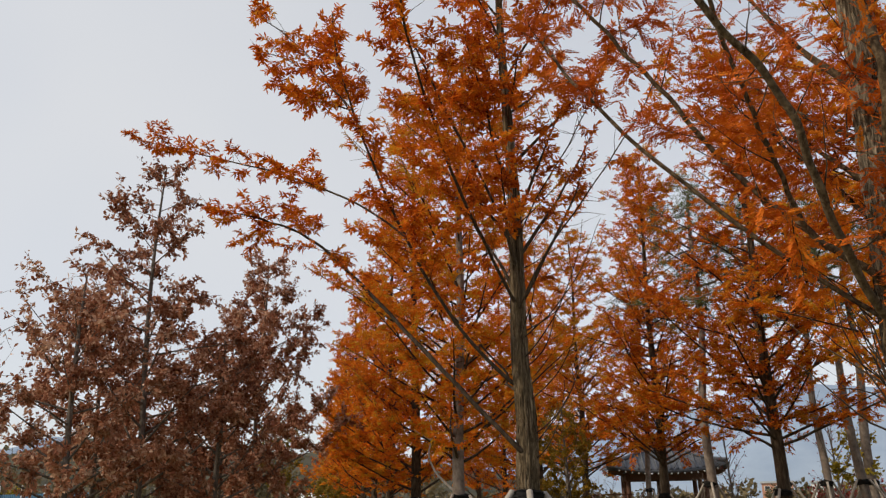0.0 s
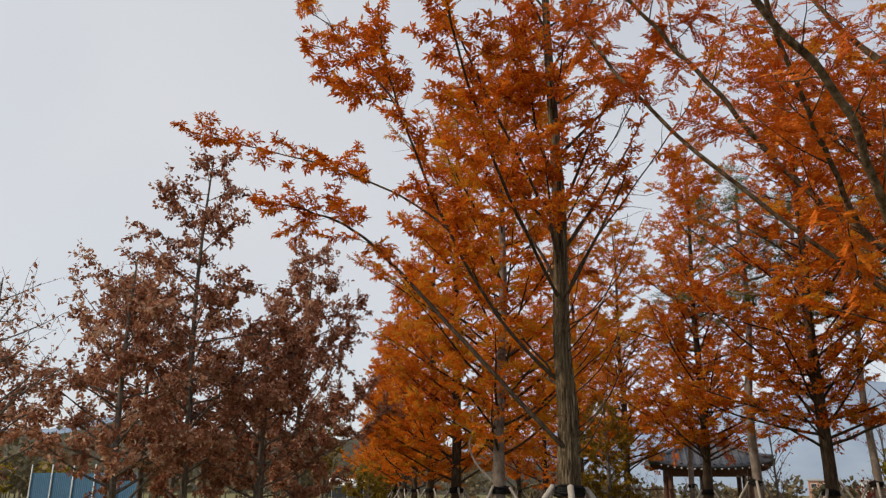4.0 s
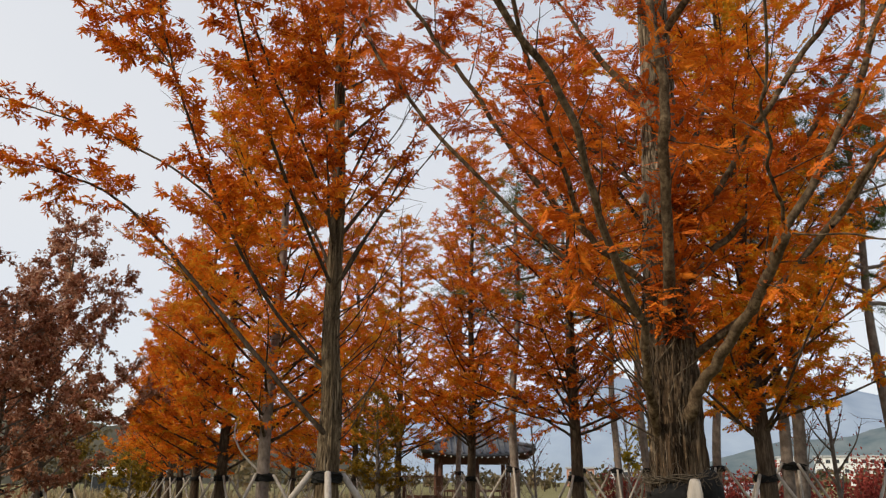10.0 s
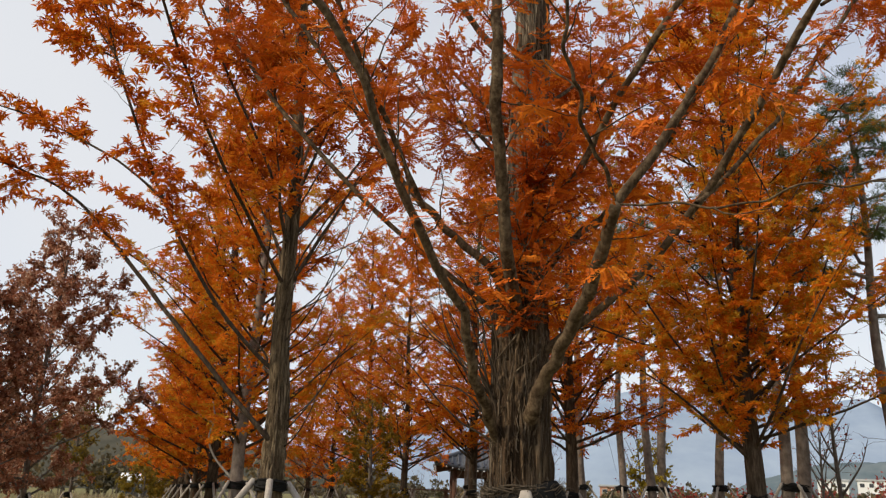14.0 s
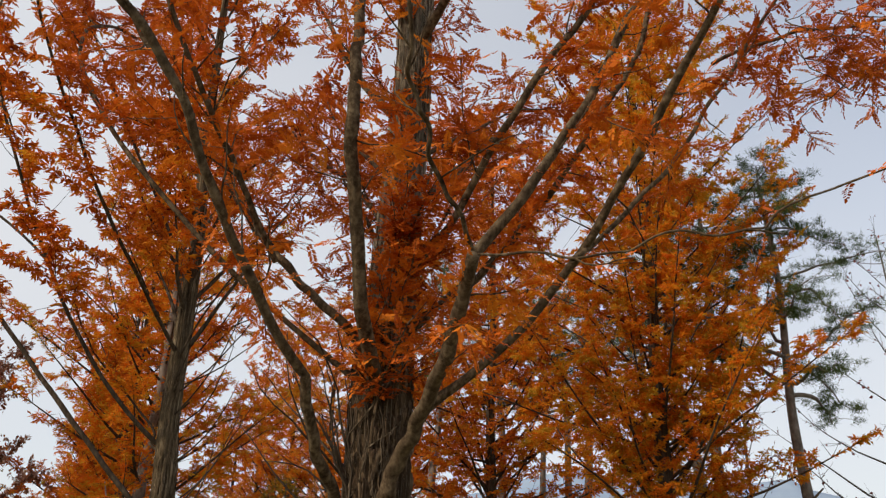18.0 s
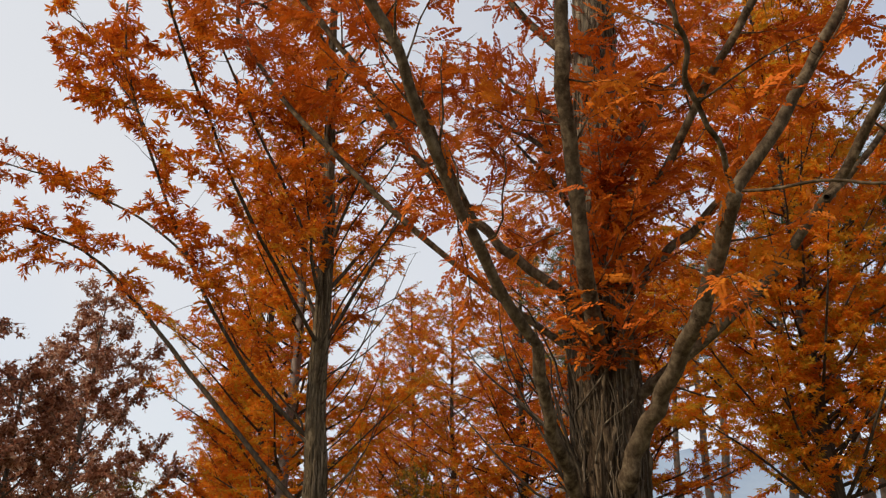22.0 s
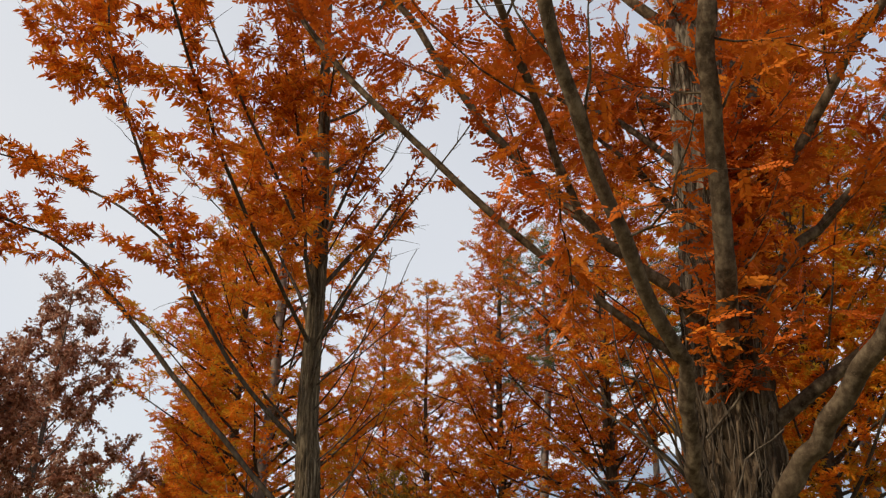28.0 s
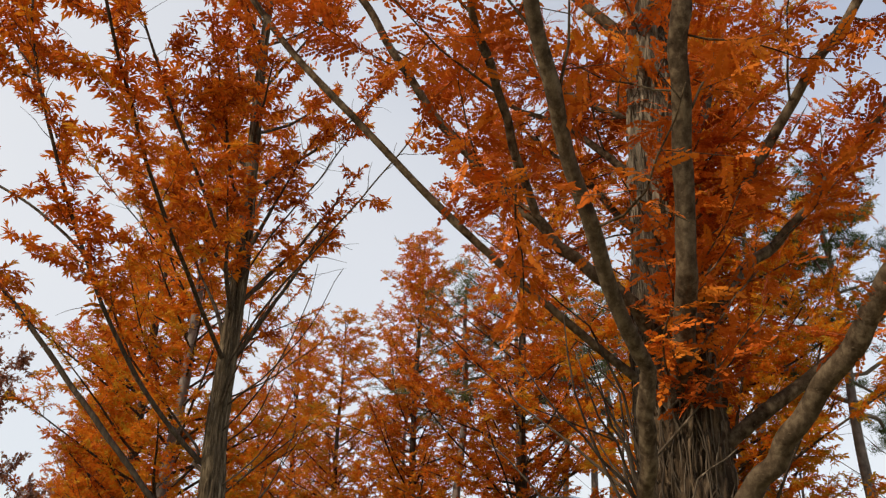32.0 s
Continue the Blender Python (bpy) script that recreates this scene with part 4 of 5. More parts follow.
# ---- pines ----
def pine(seed, place, height, lean, crown_z, r0=0.12, clumps=26):
    """A tall pine: bare pale stem, flat clouds of dark needles high up."""
    rng = np.random.RandomState(seed)
    tree = thing("pine_tree", place, "tall pine with a bare grey-brown trunk and green needle clumps", "tree", "pines behind the lawn")
    pts = resample([(0, 0, -0.05), (lean[0] * 0.15, lean[1] * 0.15, height * 0.3), (lean[0] * 0.6, lean[1] * 0.6, height * 0.6), (lean[0], lean[1], height)], 40)
    pts[:, 0] += 0.05 * np.sin(pts[:, 2] * 1.3 + seed)
    part("trunk", trunk_geo(rng, pts, r0 * (1 - np.linspace(0, 1, 40)) ** 0.6 + 0.02, 16, 8, 0.06), BARK_PINE, tree)
    br, crown, rows = Geo(), Geo(), []
    stub = pts[int(39 * crown_z / height * 0.72)]
    tube(br, bent(rng, stub, (math.cos(seed), math.sin(seed), 0.6), 0.35, 4), np.linspace(0.03, 0.014, 4), 6)
    for k in range(clumps):
        z = crown_z + (height - crown_z) * (k + rng.rand()) / clumps
        i = np.searchsorted(pts[:, 2], min(z, height - 0.05))
        u = (z - crown_z) / (height - crown_z)
        az = k * 2.4 + rng.rand()
        limb = bent(rng, pts[i], (math.cos(az), math.sin(az), rng.uniform(-0.05, 0.4)), ((2.6 if seed == 106 else 1.7) * (1 - u) ** 0.6 + 0.35) * rng.uniform(0.6, 1.1), 9, wobble=0.22)
        tube(br, limb, np.linspace(0.035 * (1 - u) + 0.012, 0.007, 9), 5)
        for j in range(3, 9):
            for _ in range(3):
                c = limb[j] + rng.randn(3) * (0.19, 0.19, 0.06)
                tube(br, np.array([limb[j], (limb[j] + c) / 2 + (0, 0, 0.02), c]), 0.004, 3)
                n = 60 if seed == 106 else 26
                d = unit(rng.randn(n, 3) + (0, 0, 0.35))
                rows.append((np.repeat(c[None], n, 0) + rng.randn(n, 3) * (0.06, 0.06, 0.03), d, unit(rng.randn(n, 3)), rng.uniform(0.09, 0.15, n), np.clip(rng.rand() * 0.4 + 0.3 + rng.randn(n) * 0.1, 0, 1)))
    part("branch_work", br, BARK_PINE, tree, kind="stuff")
    tpl = np.array([(0, -0.024, 0), (1, 0, -0.05), (0, 0.024, 0), (0, 0.03, 0.02), (0.9, 0.28, 0.05), (0.03, -0.015, 0.03)])
    scatter(crown, tpl, np.array([(0, 1, 2), (3, 4, 5)]), *[np.concatenate(c) for c in zip(*rows)], tri=True)
    part("crown", crown, PINE_LEAF, tree, "dark green needle clumps", "stuff", smooth=False)
    return tree


PINES = [(0.65, 24.5, 9.5, 0.1), (1.4, 23.3, 9.0, -0.2), (1.75, 24.9, 10, 0.3), (2.75, 20.4, 9.5, 0.5), (3.65, 17.5, 9.0, -0.4), (4.0, 18.4, 9.6, 0.3), (5.03, 16.2, 8.8, 0.05), (-1.95, 21.3, 9.0, 0.3), (-0.35, 23.8, 9.4, -0.2), (-4.9, 31.5, 10.0, 0.2)]
for k, (x, y, h, lx) in enumerate(PINES):
    pine(100 + k, (x, y, 0), h, (lx, 0.15 * (-1) ** k), h * (0.50 if k == 6 else 0.62), 0.088 + 0.015 * (k % 3))
    stakes(x, y, 3, 0.13, 30 + k * 71, 1.80, 1.4)


# ---- oaks ----
OAK_TPL, OAK_F = lobed_leaf()
BLADE_TPL = np.array([(0, 0, 0), (0.45, 0.36, 0.04), (1, 0, -0.1), (0.45, -0.36, 0.04)])
BLADE_F = np.array([(0, 1, 2), (0, 2, 3)])


def oak(seed, place, height, spread, leaves, leaf=OAK_LEAF, size=0.092, label="young oak keeping its russet-brown dead leaves", z0=1.6, r0=0.07, name="oak_tree", bark_mat=None, limbs=34, rise=(4, 40)):
    rng = np.random.RandomState(seed)
    tree = thing(name, place, label, "tree", "young oaks" if name == "oak_tree" else "")
    zs = np.linspace(-0.05, height, 30)
    pts = np.stack([0.05 * np.sin(zs * 0.8 + seed), 0.05 * np.cos(zs * 0.7 + seed), zs], 1)
    g = Geo()
    tube(g, pts, r0 * (1 - zs / height * 0.97).clip(0.02) ** 0.8 + 0.006, 12, bark_shape(rng, 6, 0.04, 30))
    part("trunk", g, bark_mat or BARK_OAK, tree)
    br, crown, rows = Geo(), Geo(), []
    for k in range(limbs):
        u = (k + rng.rand()) / limbs
        z = z0 + (height * 0.985 - z0) * u
        p = np.array([np.interp(z, zs, pts[:, 0]), np.interp(z, zs, pts[:, 1]), z])
        length = (spread * (1 - u) ** 0.7 * min(1, 0.55 + u * 2.5) + 0.25) * rng.uniform(0.65, 1.15)
        limb = auto_limb(rng, p, k * 2.4 + rng.rand(), length, radians(rng.uniform(*rise)))
        tube(br, limb, np.linspace(0.024 * (1 - u) + 0.006, 0.004, 10), 5)
        tufts = rng.choice([3, 5, 6, 7, 8, 9], 4)
        for j in range(4 + int(length * (6 if name == "oak_tree" else 4))):
            q = limb[tufts[j % 4]] if name == "oak_tree" else limb[rng.randint(4, 10)]
            tw = bent(rng, q, unit(limb[-1] - limb[0]) * 0.6 + rng.randn(3) * 0.6, rng.uniform(0.15, 0.42) * (1.25 if name == "oak_tree" else 1), 4, wobble=0.2)
            tube(br, tw, np.linspace(0.005, 0.002, 4), 3)
            n = max(1, int(leaves * (1.12 if name == "oak_tree" else 1) * rng.uniform(0.4, 1.6) * (1.9 - 0.9 * u if name == "oak_tree" else 2.5 - 2.0 * u)))
            s = rng.rand(n) * 3
            i = s.astype(int).clip(0, 2)
            c = tw[i] + (tw[i + 1] - tw[i]) * (s - i)[:, None] + rng.randn(n, 3) * 0.02
            d = unit(rng.randn(n, 3) * 0.8 + unit(tw[-1] - tw[0]) * 0.4 + (0, 0, -0.35))
            rows.append((c, d, unit(rng.randn(n, 3) + (0, 0, 0.6)), size * rng.uniform(0.6, 1.25, n), np.clip(rng.rand() * 0.4 + 0.25 + rng.randn(n) * 0.24, 0, 1)))
    part("branch_work", br, bark_mat or BARK_OAK, tree, kind="stuff")
    tpl, fac = (OAK_TPL, OAK_F) if name == "oak_tree" else (BLADE_TPL, BLADE_F)
    scatter(crown, tpl, fac, *[np.concatenate(c) for c in zip(*rows)], tri=True)
    part("crown", crown, leaf, tree, kind="stuff", smooth=False)
    return tree


oak(201, (-10.5, 11.9, 0), 7.75, 2.2, 18, limbs=48, z0=1.1)
oak(202, (-10.5, 10.4, 0), 5.3, 2.3, 17, z0=1.1, limbs=38)
oak(203, (-11.7, 17.0, 0), 7.4, 2.8, 27, z0=1.1, limbs=54)
oak(204, (-13.9, 18.6, 0), 5.4, 1.8, 19, z0=1.3, limbs=40)
oak(205, (-10.3, 7.8, 0), 4.3, 1.6, 2.2, label="thin young tree with few brown leaves still hanging", limbs=24, r0=0.05)
oak(213, (-13.4, 9.6, 0), 3.8, 1.6, 13)
oak(206, (-16.9, 12.0, 0), 6.2, 1.6, 3, label="thin young tree with only a few brown leaves", limbs=26, r0=0.06)
oak(207, (-14.1, 21.6, 0), 4.0, 1.1, 10, OLIVE_LEAF, label="small round-headed tree with dull olive leaves", r0=0.05, limbs=22)
oak(211, (-13.6, 15.0, 0), 5.0, 1.8, 14)
oak(212, (-9.9, 13.2, 0), 4.6, 1.6, 14, z0=1.2)
oak(208, (-12.2, 12.6, 0), 5.2, 1.7, 14)
oak(209, (-5.2, 20.7, 0), 3.7, 0.75, 34, AMBER_OLIVE, 0.055, "slim conical tree with olive and amber leaves", 1.1, 0.07, "conical_tree", limbs=34)
for k, (x, y) in enumerate([(-10.5, 11.9), (-10.5, 10.4), (-11.7, 17.0), (-13.9, 18.6), (-14.1, 21.6), (-13.6, 15.0)]):
    stakes(x, y, 3, 0.065, 20 + k * 53, 1.25, 0.9, label="three pale props tied to a young tree")
for k, (x, y, h) in enumerate([(-24, 42, 3.2), (-21, 36, 2.6)]):
    oak(250 + k, (x, y, 0), h, 1.7, 12, OLIVE_LEAF, 0.13, "broad shrub with dull olive and brown leaves", 0.5, 0.05, "olive_shrub", limbs=22)
for k, (x, y, h) in enumerate([(9.4, 22.5, 4.2), (5.9, 25.5, 3.8), (12.0, 27, 4.5), (1.2, 30.5, 4.0), (-2.2, 33, 4.0), (4.6, 18.0, 4.6), (7.0, 16.5, 7.6)]):
    oak(230 + k, (x, y, 0), h, 1.3 if h < 7 else 3.3, 0.55, MAPLE_LEAF, 0.07, "nearly bare maple sapling with a few crimson leaves", 1.2, 0.05, "maple_sapling", limbs=18 if h < 7 else 30, rise=(40, 68) if h < 7 else (14, 52))
for k, (x, y, h) in enumerate([(-80, 60, 4.3), (-74, 60, 4.2), (-70, 60, 4.0)]):
    oak(240 + k, (x, y, 0), h, 1.7, 9, YELLOW_LEAF, 0.2, "broad shrub with bright yellow leaves", 0.6, 0.05, "yellow_shrub", limbs=18)


# ---- red maple hedge ----
def bush(seed, place, w, h):
    rng = np.random.RandomState(seed)
    b = thing("maple_shrub", place, "low dense shrub with crimson autumn leaves", "shrub", "crimson shrubs")
    br, crown, rows = Geo(), Geo(), []
    for k in range(26):
        az = k * 2.4
        limb = bent(rng, (0, 0, 0), (math.cos(az), math.sin(az), rng.uniform(0.5, 2)), rng.uniform(0.6, 1) * w, 7, wobble=0.2)
        limb[:, 2] *= h / w * 1.1
        tube(br, limb, np.linspace(0.02, 0.004, 7), 4)
        for j in range(2, 7):
            n = 26
            rows.append((limb[j] + rng.randn(n, 3) * (0.18, 0.18, 0.13), rng.randn(n, 3), unit(rng.randn(n, 3) + (0, 0, 0.8)), rng.uniform(0.08, 0.15, n), np.clip(rng.rand(n) * 0.5 + 0.25, 0, 1)))
    part("stem_work", br, BARK_OAK, b, kind="stuff")
    scatter(crown, BLADE_TPL, BLADE_F, *[np.concatenate(c) for c in zip(*rows)], tri=True)
    part("crown", crown, MAPLE_LEAF, b, kind="stuff", smooth=False)
    return b


shrubs = [bush(301, (3.0, 34, 0), 1.6, 2.0), bush(302, (5.2, 35, 0), 1.9, 2.1)]
for k, (x, y, s) in enumerate([(7.5, 34, 1), (9.6, 33, 1.1), (12, 32, 1.1), (14.5, 31, 1.2), (1.2, 36, 0.9), (17, 30, 1.1), (10.8, 25.5, 0.9), (13.2, 24, 1.0)]):
    o = copy_thing(shrubs[k % 2], pose(x, y, 0, 0, 0, k * 67))
    o.scale = (s, s, s * 1.12)


# ---- pavilion ----
def pavilion(place, turn):
    p = thing("pavilion", place, "open timber pavilion with a curved grey tiled roof", "pavilion", turn=turn)
    p.scale = (0.95, 0.95, 0.96)
    half, eave, top, floor = 1.85, 2.85, 4.4, 0.4
    over = 2.75
    g = Geo()
    box(g, (-half - 0.5, -half - 0.5, -0.05), (half + 0.5, half + 0.5, 0.2))
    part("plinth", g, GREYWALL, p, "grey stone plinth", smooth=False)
    for k in range(9):
        g = box(Geo(), (-half, -half + k * (2 * half / 9) + 0.005, 0.2), (half, -half + (k + 1) * (2 * half / 9) - 0.005, floor))
        part("floor_board", g, TIMBER, p, smooth=False)
    for x in (-half, 0, half):
        for y in (-half, 0, half):
            if x == 0 and y == 0:
                continue
            g = Geo()
            tube(g, [(x, y, 0.2), (x, y, 1.2), (x, y, eave - 0.1)], [0.125, 0.125, 0.115], 16)
            part("post", g, TIMBER, p)
    for s in (-1, 1):
        for ax in (0, 1):
            for lo, hi, w in ((eave - 0.42, eave - 0.14, 0.09), (1.05, 1.13, 0.045), (0.72, 0.78, 0.03)):
                a, b2 = [-half, -half], [half, half]
                a[ax], b2[ax] = s * half - w, s * half + w
                if hi < 2 and ax == 0 and s == 1:
                    continue
                part("beam" if hi > 2 else "rail", box(Geo(), (*a, lo), (*b2, hi)), TIMBER, p, smooth=False)
            for k in range(9):
                c = -half + (k + 0.5) * 2 * half / 9
                if ax == 0 and s == 1:
                    continue
                a = (s * half - 0.02, c - 0.03, floor) if ax == 0 else (c - 0.03, s * half - 0.02, floor)
                part("baluster", box(Geo(), a, (a[0] + (0.04 if ax == 0 else 0.06), a[1] + (0.06 if ax == 0 else 0.04), 1.05)), TIMBER, p, smooth=False)
    # hipped roof: four curved slopes with upturned corners, in courses of round tiles
    N = 13

    def slope(u, w):
        """u across (-1..1), w from the eave (0) to the apex (1)."""
        reach = over * (1 - w)
        lift = 0.32 * abs(u) ** 3 * (1 - w) ** 2
        return u * reach, -reach * (1 + 0.05 * abs(u) ** 3), eave + (top - eave) * (w**1.25) + lift
    roof = Geo()
    for side in range(4):
        c, s = (1, 0, -1, 0)[side], (0, 1, 0, -1)[side]
        rot = lambda q: (q[0] * c - q[1] * s, q[0] * s + q[1] * c, q[2])
        v, q = [], []
        for i in range(N + 1):
            for j in range(N + 1):
                v.append(rot(slope(-1 + 2 * i / N, j / N)))
        m0 = len(v)
        v += [(x, y, z - 0.12) for x, y, z in v]
        for i in range(N):
            for j in range(N):
                a = i * (N + 1) + j
                q.append((a, a + N + 1, a + N + 2, a + 1))
                q.append((m0 + a, m0 + a + 1, m0 + a + N + 2, m0 + a + N + 1))
            a = i * (N + 1)
            q.append((a, m0 + a, m0 + a + N + 1, a + N + 1))
        roof.add(v, q)
    base = part("roof", roof, TILE, p, "grey clay tile roof with upturned corners")
    for side in range(4):
        c, s = (1, 0, -1, 0)[side], (0, 1, 0, -1)[side]
        rot = lambda q: np.array((q[0] * c - q[1] * s, q[0] * s + q[1] * c, q[2]))
        for k in range(18):
            x = -over + (k + 0.5) * 2 * over / 18
            line = []
            for j in range(9):
                w = (j / 8) * (1 - abs(x) / over) * 0.98
                r0 = over * (1 - w)
                line.append(rot(slope(max(-1, min(1, x / r0)), w)) + (0, 0, 0.03))
            if np.linalg.norm(line[-1] - line[0]) < 0.2:
                continue
            g = Geo()
            tube(g, line, 0.055, 7)
            part("tile_course", g, TILE, base)
            e = rot(slope(x / over, 0))
            inn = rot((x / over * (over - 0.7), -(over - 0.7), eave - 0.02))
            g = Geo()
            tube(g, [inn, e + (0, 0, -0.16)], 0.045, 6)
            part("rafter", g, TIMBER, p)
            g = Geo()
            d = unit(e + (0, 0, -0.16) - inn)
            tube(g, [e + (0, 0, -0.16), e + (0, 0, -0.16) + d * 0.015], 0.042, 8)
            part("rafter_end", g, WHITE, p, "white painted rafter end")
        g = Geo()
        tube(g, [rot(slope(1, w)) + (0, 0, 0.09) for w in np.linspace(0, 0.97, 12)], np.linspace(0.10, 0.12, 12), 8)
        part("hip_ridge", g, TILE, base)
    g = Geo()
    tube(g, [(0, 0, top - 0.1), (0, 0, top + 0.12), (0, 0, top + 0.2), (0, 0, top + 0.34), (0, 0, top + 0.42)], [0.32, 0.26, 0.14, 0.17, 0.05], 14)
    part("finial", g, TILE, base)
    return p


pavilion((-5.85, 42.0, 0), 14)
for k, (x, y) in enumerate([(-8.2, 34.0), (-6.9, 34.8)]):
    t = thing("picnic_table", (x, y, 0), "weathered timber picnic table on the lawn", "table", "picnic tables", turn=20)
    part("tabletop", box(Geo(), (-0.8, -0.38, 0.70), (0.8, 0.38, 0.76)), TIMBER, t, smooth=False)
    for s in (-1, 1):
        part("bench_seat", box(Geo(), (-0.8, s * 0.68 - 0.14, 0.42), (0.8, s * 0.68 + 0.14, 0.46)), TIMBER, t, smooth=False)
        part("leg_frame", box(box(Geo(), (s * 0.6 - 0.04, -0.75, 0.34), (s * 0.6 + 0.04, 0.75, 0.42)), (s * 0.6 - 0.04, -0.06, -0.02), (s * 0.6 + 0.04, 0.06, 0.70)), TIMBER, t, smooth=False)


def shelter(place, w, turn):
    """A flat-roofed garden seat: two pairs of posts, roof beams and slats, a plank bench."""
    p = thing("garden_shelter", place, "small dark timber shelter with a flat slatted roof and bench", "shelter", turn=turn)
    for x in (-w / 2, w / 2):
        for y in (-0.4, 0.4):
            part("post", box(Geo(), (x - 0.05, y - 0.05, -0.05), (x + 0.05, y + 0.05, 1.56)), TIMBER, p, smooth=False)
        part("beam", box(Geo(), (x - 0.06, -0.55, 1.56), (x + 0.06, 0.55, 1.64)), TIMBER, p, smooth=False)
    for k in range(8):
        y = -0.5 + k * 0.135
        part("roof_slat", box(Geo(), (-w / 2 - 0.15, y, 1.64), (w / 2 + 0.15, y + 0.09, 1.68)), TIMBER, p, smooth=False)
    for k in range(3):
        part("seat_plank", box(Geo(), (-w / 2 + 0.06, -0.25 + k * 0.16, 0.42), (w / 2 - 0.06, -0.11 + k * 0.16, 0.46)), TIMBER, p, smooth=False)
    part("back_plank", box(Geo(), (-w / 2 + 0.06, 0.34, 0.62), (w / 2 - 0.06, 0.37, 1.02)), TIMBER, p, smooth=False)


shelter((-6.05, 30.2, 0), 1.25, 10)


def bench(place, turn):
    b = thing("park_bench", place, "brown timber plank bench on the lawn", "bench", turn=turn)
    for k in range(3):
        part("back_plank", box(Geo(), (-0.85, 0.20 - k * 0.03, 0.52 + k * 0.12), (0.85, 0.24 - k * 0.03, 0.62 + k * 0.12)), TIMBER, b, smooth=False)
        part("seat_plank", box(Geo(), (-0.85, -0.30 + k * 0.15, 0.42), (0.85, -0.17 + k * 0.15, 0.46)), TIMBER, b, smooth=False)
    for x in (-0.7, 0.7):
        part("leg", box(box(Geo(), (x - 0.04, -0.28, -0.03), (x + 0.04, -0.20, 0.42)), (x - 0.04, 0.17, -0.03), (x + 0.04, 0.25, 0.52)), TIMBER, b, smooth=False)


bench((-14.6, 22.8, 0.0), -24)


def parked_car(place, turn):
    """A small silver saloon, lofted from cross-sections along its length."""
    c = thing("car", place, "silver saloon car parked beyond the crimson shrubs", "car", turn=turn)
    g = Geo()
    secs = [(-2.15, 0.42, 0.62, 0.70), (-2.05, 0.30, 0.86, 0.80), (-1.5, 0.24, 0.94, 0.86), (0.8, 0.22, 0.93, 0.87), (1.5, 0.24, 0.84, 0.85), (2.0, 0.30, 0.72, 0.80), (2.12, 0.40, 0.58, 0.70)]
    v, q = [], []
    for x, lo, hi, w in secs:
        v += [(x, -w, lo + 0.08), (x, -w * 0.96, hi - 0.12), (x, -w * 0.84, hi), (x, w * 0.84, hi), (x, w * 0.96, hi - 0.12), (x, w, lo + 0.08), (x, w * 0.8, lo), (x, -w * 0.8, lo)]
    for i in range(len(secs) - 1):
        q += [(i * 8 + j, i * 8 + (j + 1) % 8, i * 8 + 8 + (j + 1) % 8, i * 8 + 8 + j) for j in range(8)]
    e = (len(secs) - 1) * 8
    q += [(0, 1, 4, 5), (1, 2, 3, 4), (0, 5, 6, 7), (e + 5, e + 4, e + 1, e), (e + 4, e + 3, e + 2, e + 1), (e + 7, e + 6, e + 5, e)]
    g.add(v, q)
    part("body", g, SILVER, c)
    g = Geo()
    v = []
    for x0, x1, z, w in ((-1.7, 1.15, 0.92, 0.76), (-1.15, 0.45, 1.36, 0.62), (-1.0, 0.25, 1.42, 0.52)):
        v += [(x0, -w, z), (x1, -w, z), (x1, w, z), (x0, w, z)]
    g.add(v, [(k * 4 + j, k * 4 + (j + 1) % 4, k * 4 + 4 + (j + 1) % 4, k * 4 + 4 + j) for k in range(2) for j in range(4)] + [(8, 9, 10, 11)])
    part("cabin", g, SILVER, c, smooth=False)
    for s in (-1, 1):
        for x0, x1, u0, u1 in ((-1.38, -0.42, -0.98, -0.42), (-0.34, 0.74, -0.34, 0.33)):
            part("side_window", quad_slab([(x0, s * 0.742, 1.00), (x1, s * 0.742, 1.00), (u1, s * 0.645, 1.33), (u0, s * 0.645, 1.33)], (0, s * 0.02, 0.005)), DARKGLASS, c, smooth=False)
        for x in (-1.35, 1.3):
            g = Geo()
            tube(g, [(x, s * 0.66, 0.31), (x, s * 0.68, 0.31), (x, s * 0.85, 0.31), (x, s * 0.87, 0.31)], [0.24, 0.31, 0.31, 0.25], 18)
            w = part("wheel", g, RUBBER, c)
            g = Geo()
            tube(g, [(x, s * 0.86, 0.31), (x, s * 0.88, 0.31)], [0.19, 0.17], 14)
            part("rim", g, SILVER, w)
        part("headlight", box(Geo(), (2.02, s * 0.60 - 0.13, 0.56), (2.10, s * 0.60 + 0.13, 0.66)), WHITE, c, smooth=False)
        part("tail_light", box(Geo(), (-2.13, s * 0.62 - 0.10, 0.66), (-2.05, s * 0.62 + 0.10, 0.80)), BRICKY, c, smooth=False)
    part("windscreen", quad_slab([(1.08, -0.66, 0.97), (1.08, 0.66, 0.97), (0.52, 0.56, 1.32), (0.52, -0.56, 1.32)], (0.02, 0, 0.02)), DARKGLASS, c, smooth=False)
    part("rear_window", quad_slab([(-1.62, 0.66, 0.98), (-1.62, -0.66, 0.98), (-1.22, -0.56, 1.31), (-1.22, 0.56, 1.31)], (-0.02, 0, 0.02)), DARKGLASS, c, smooth=False)


parked_car((11.2, 65.0, 0), 4)


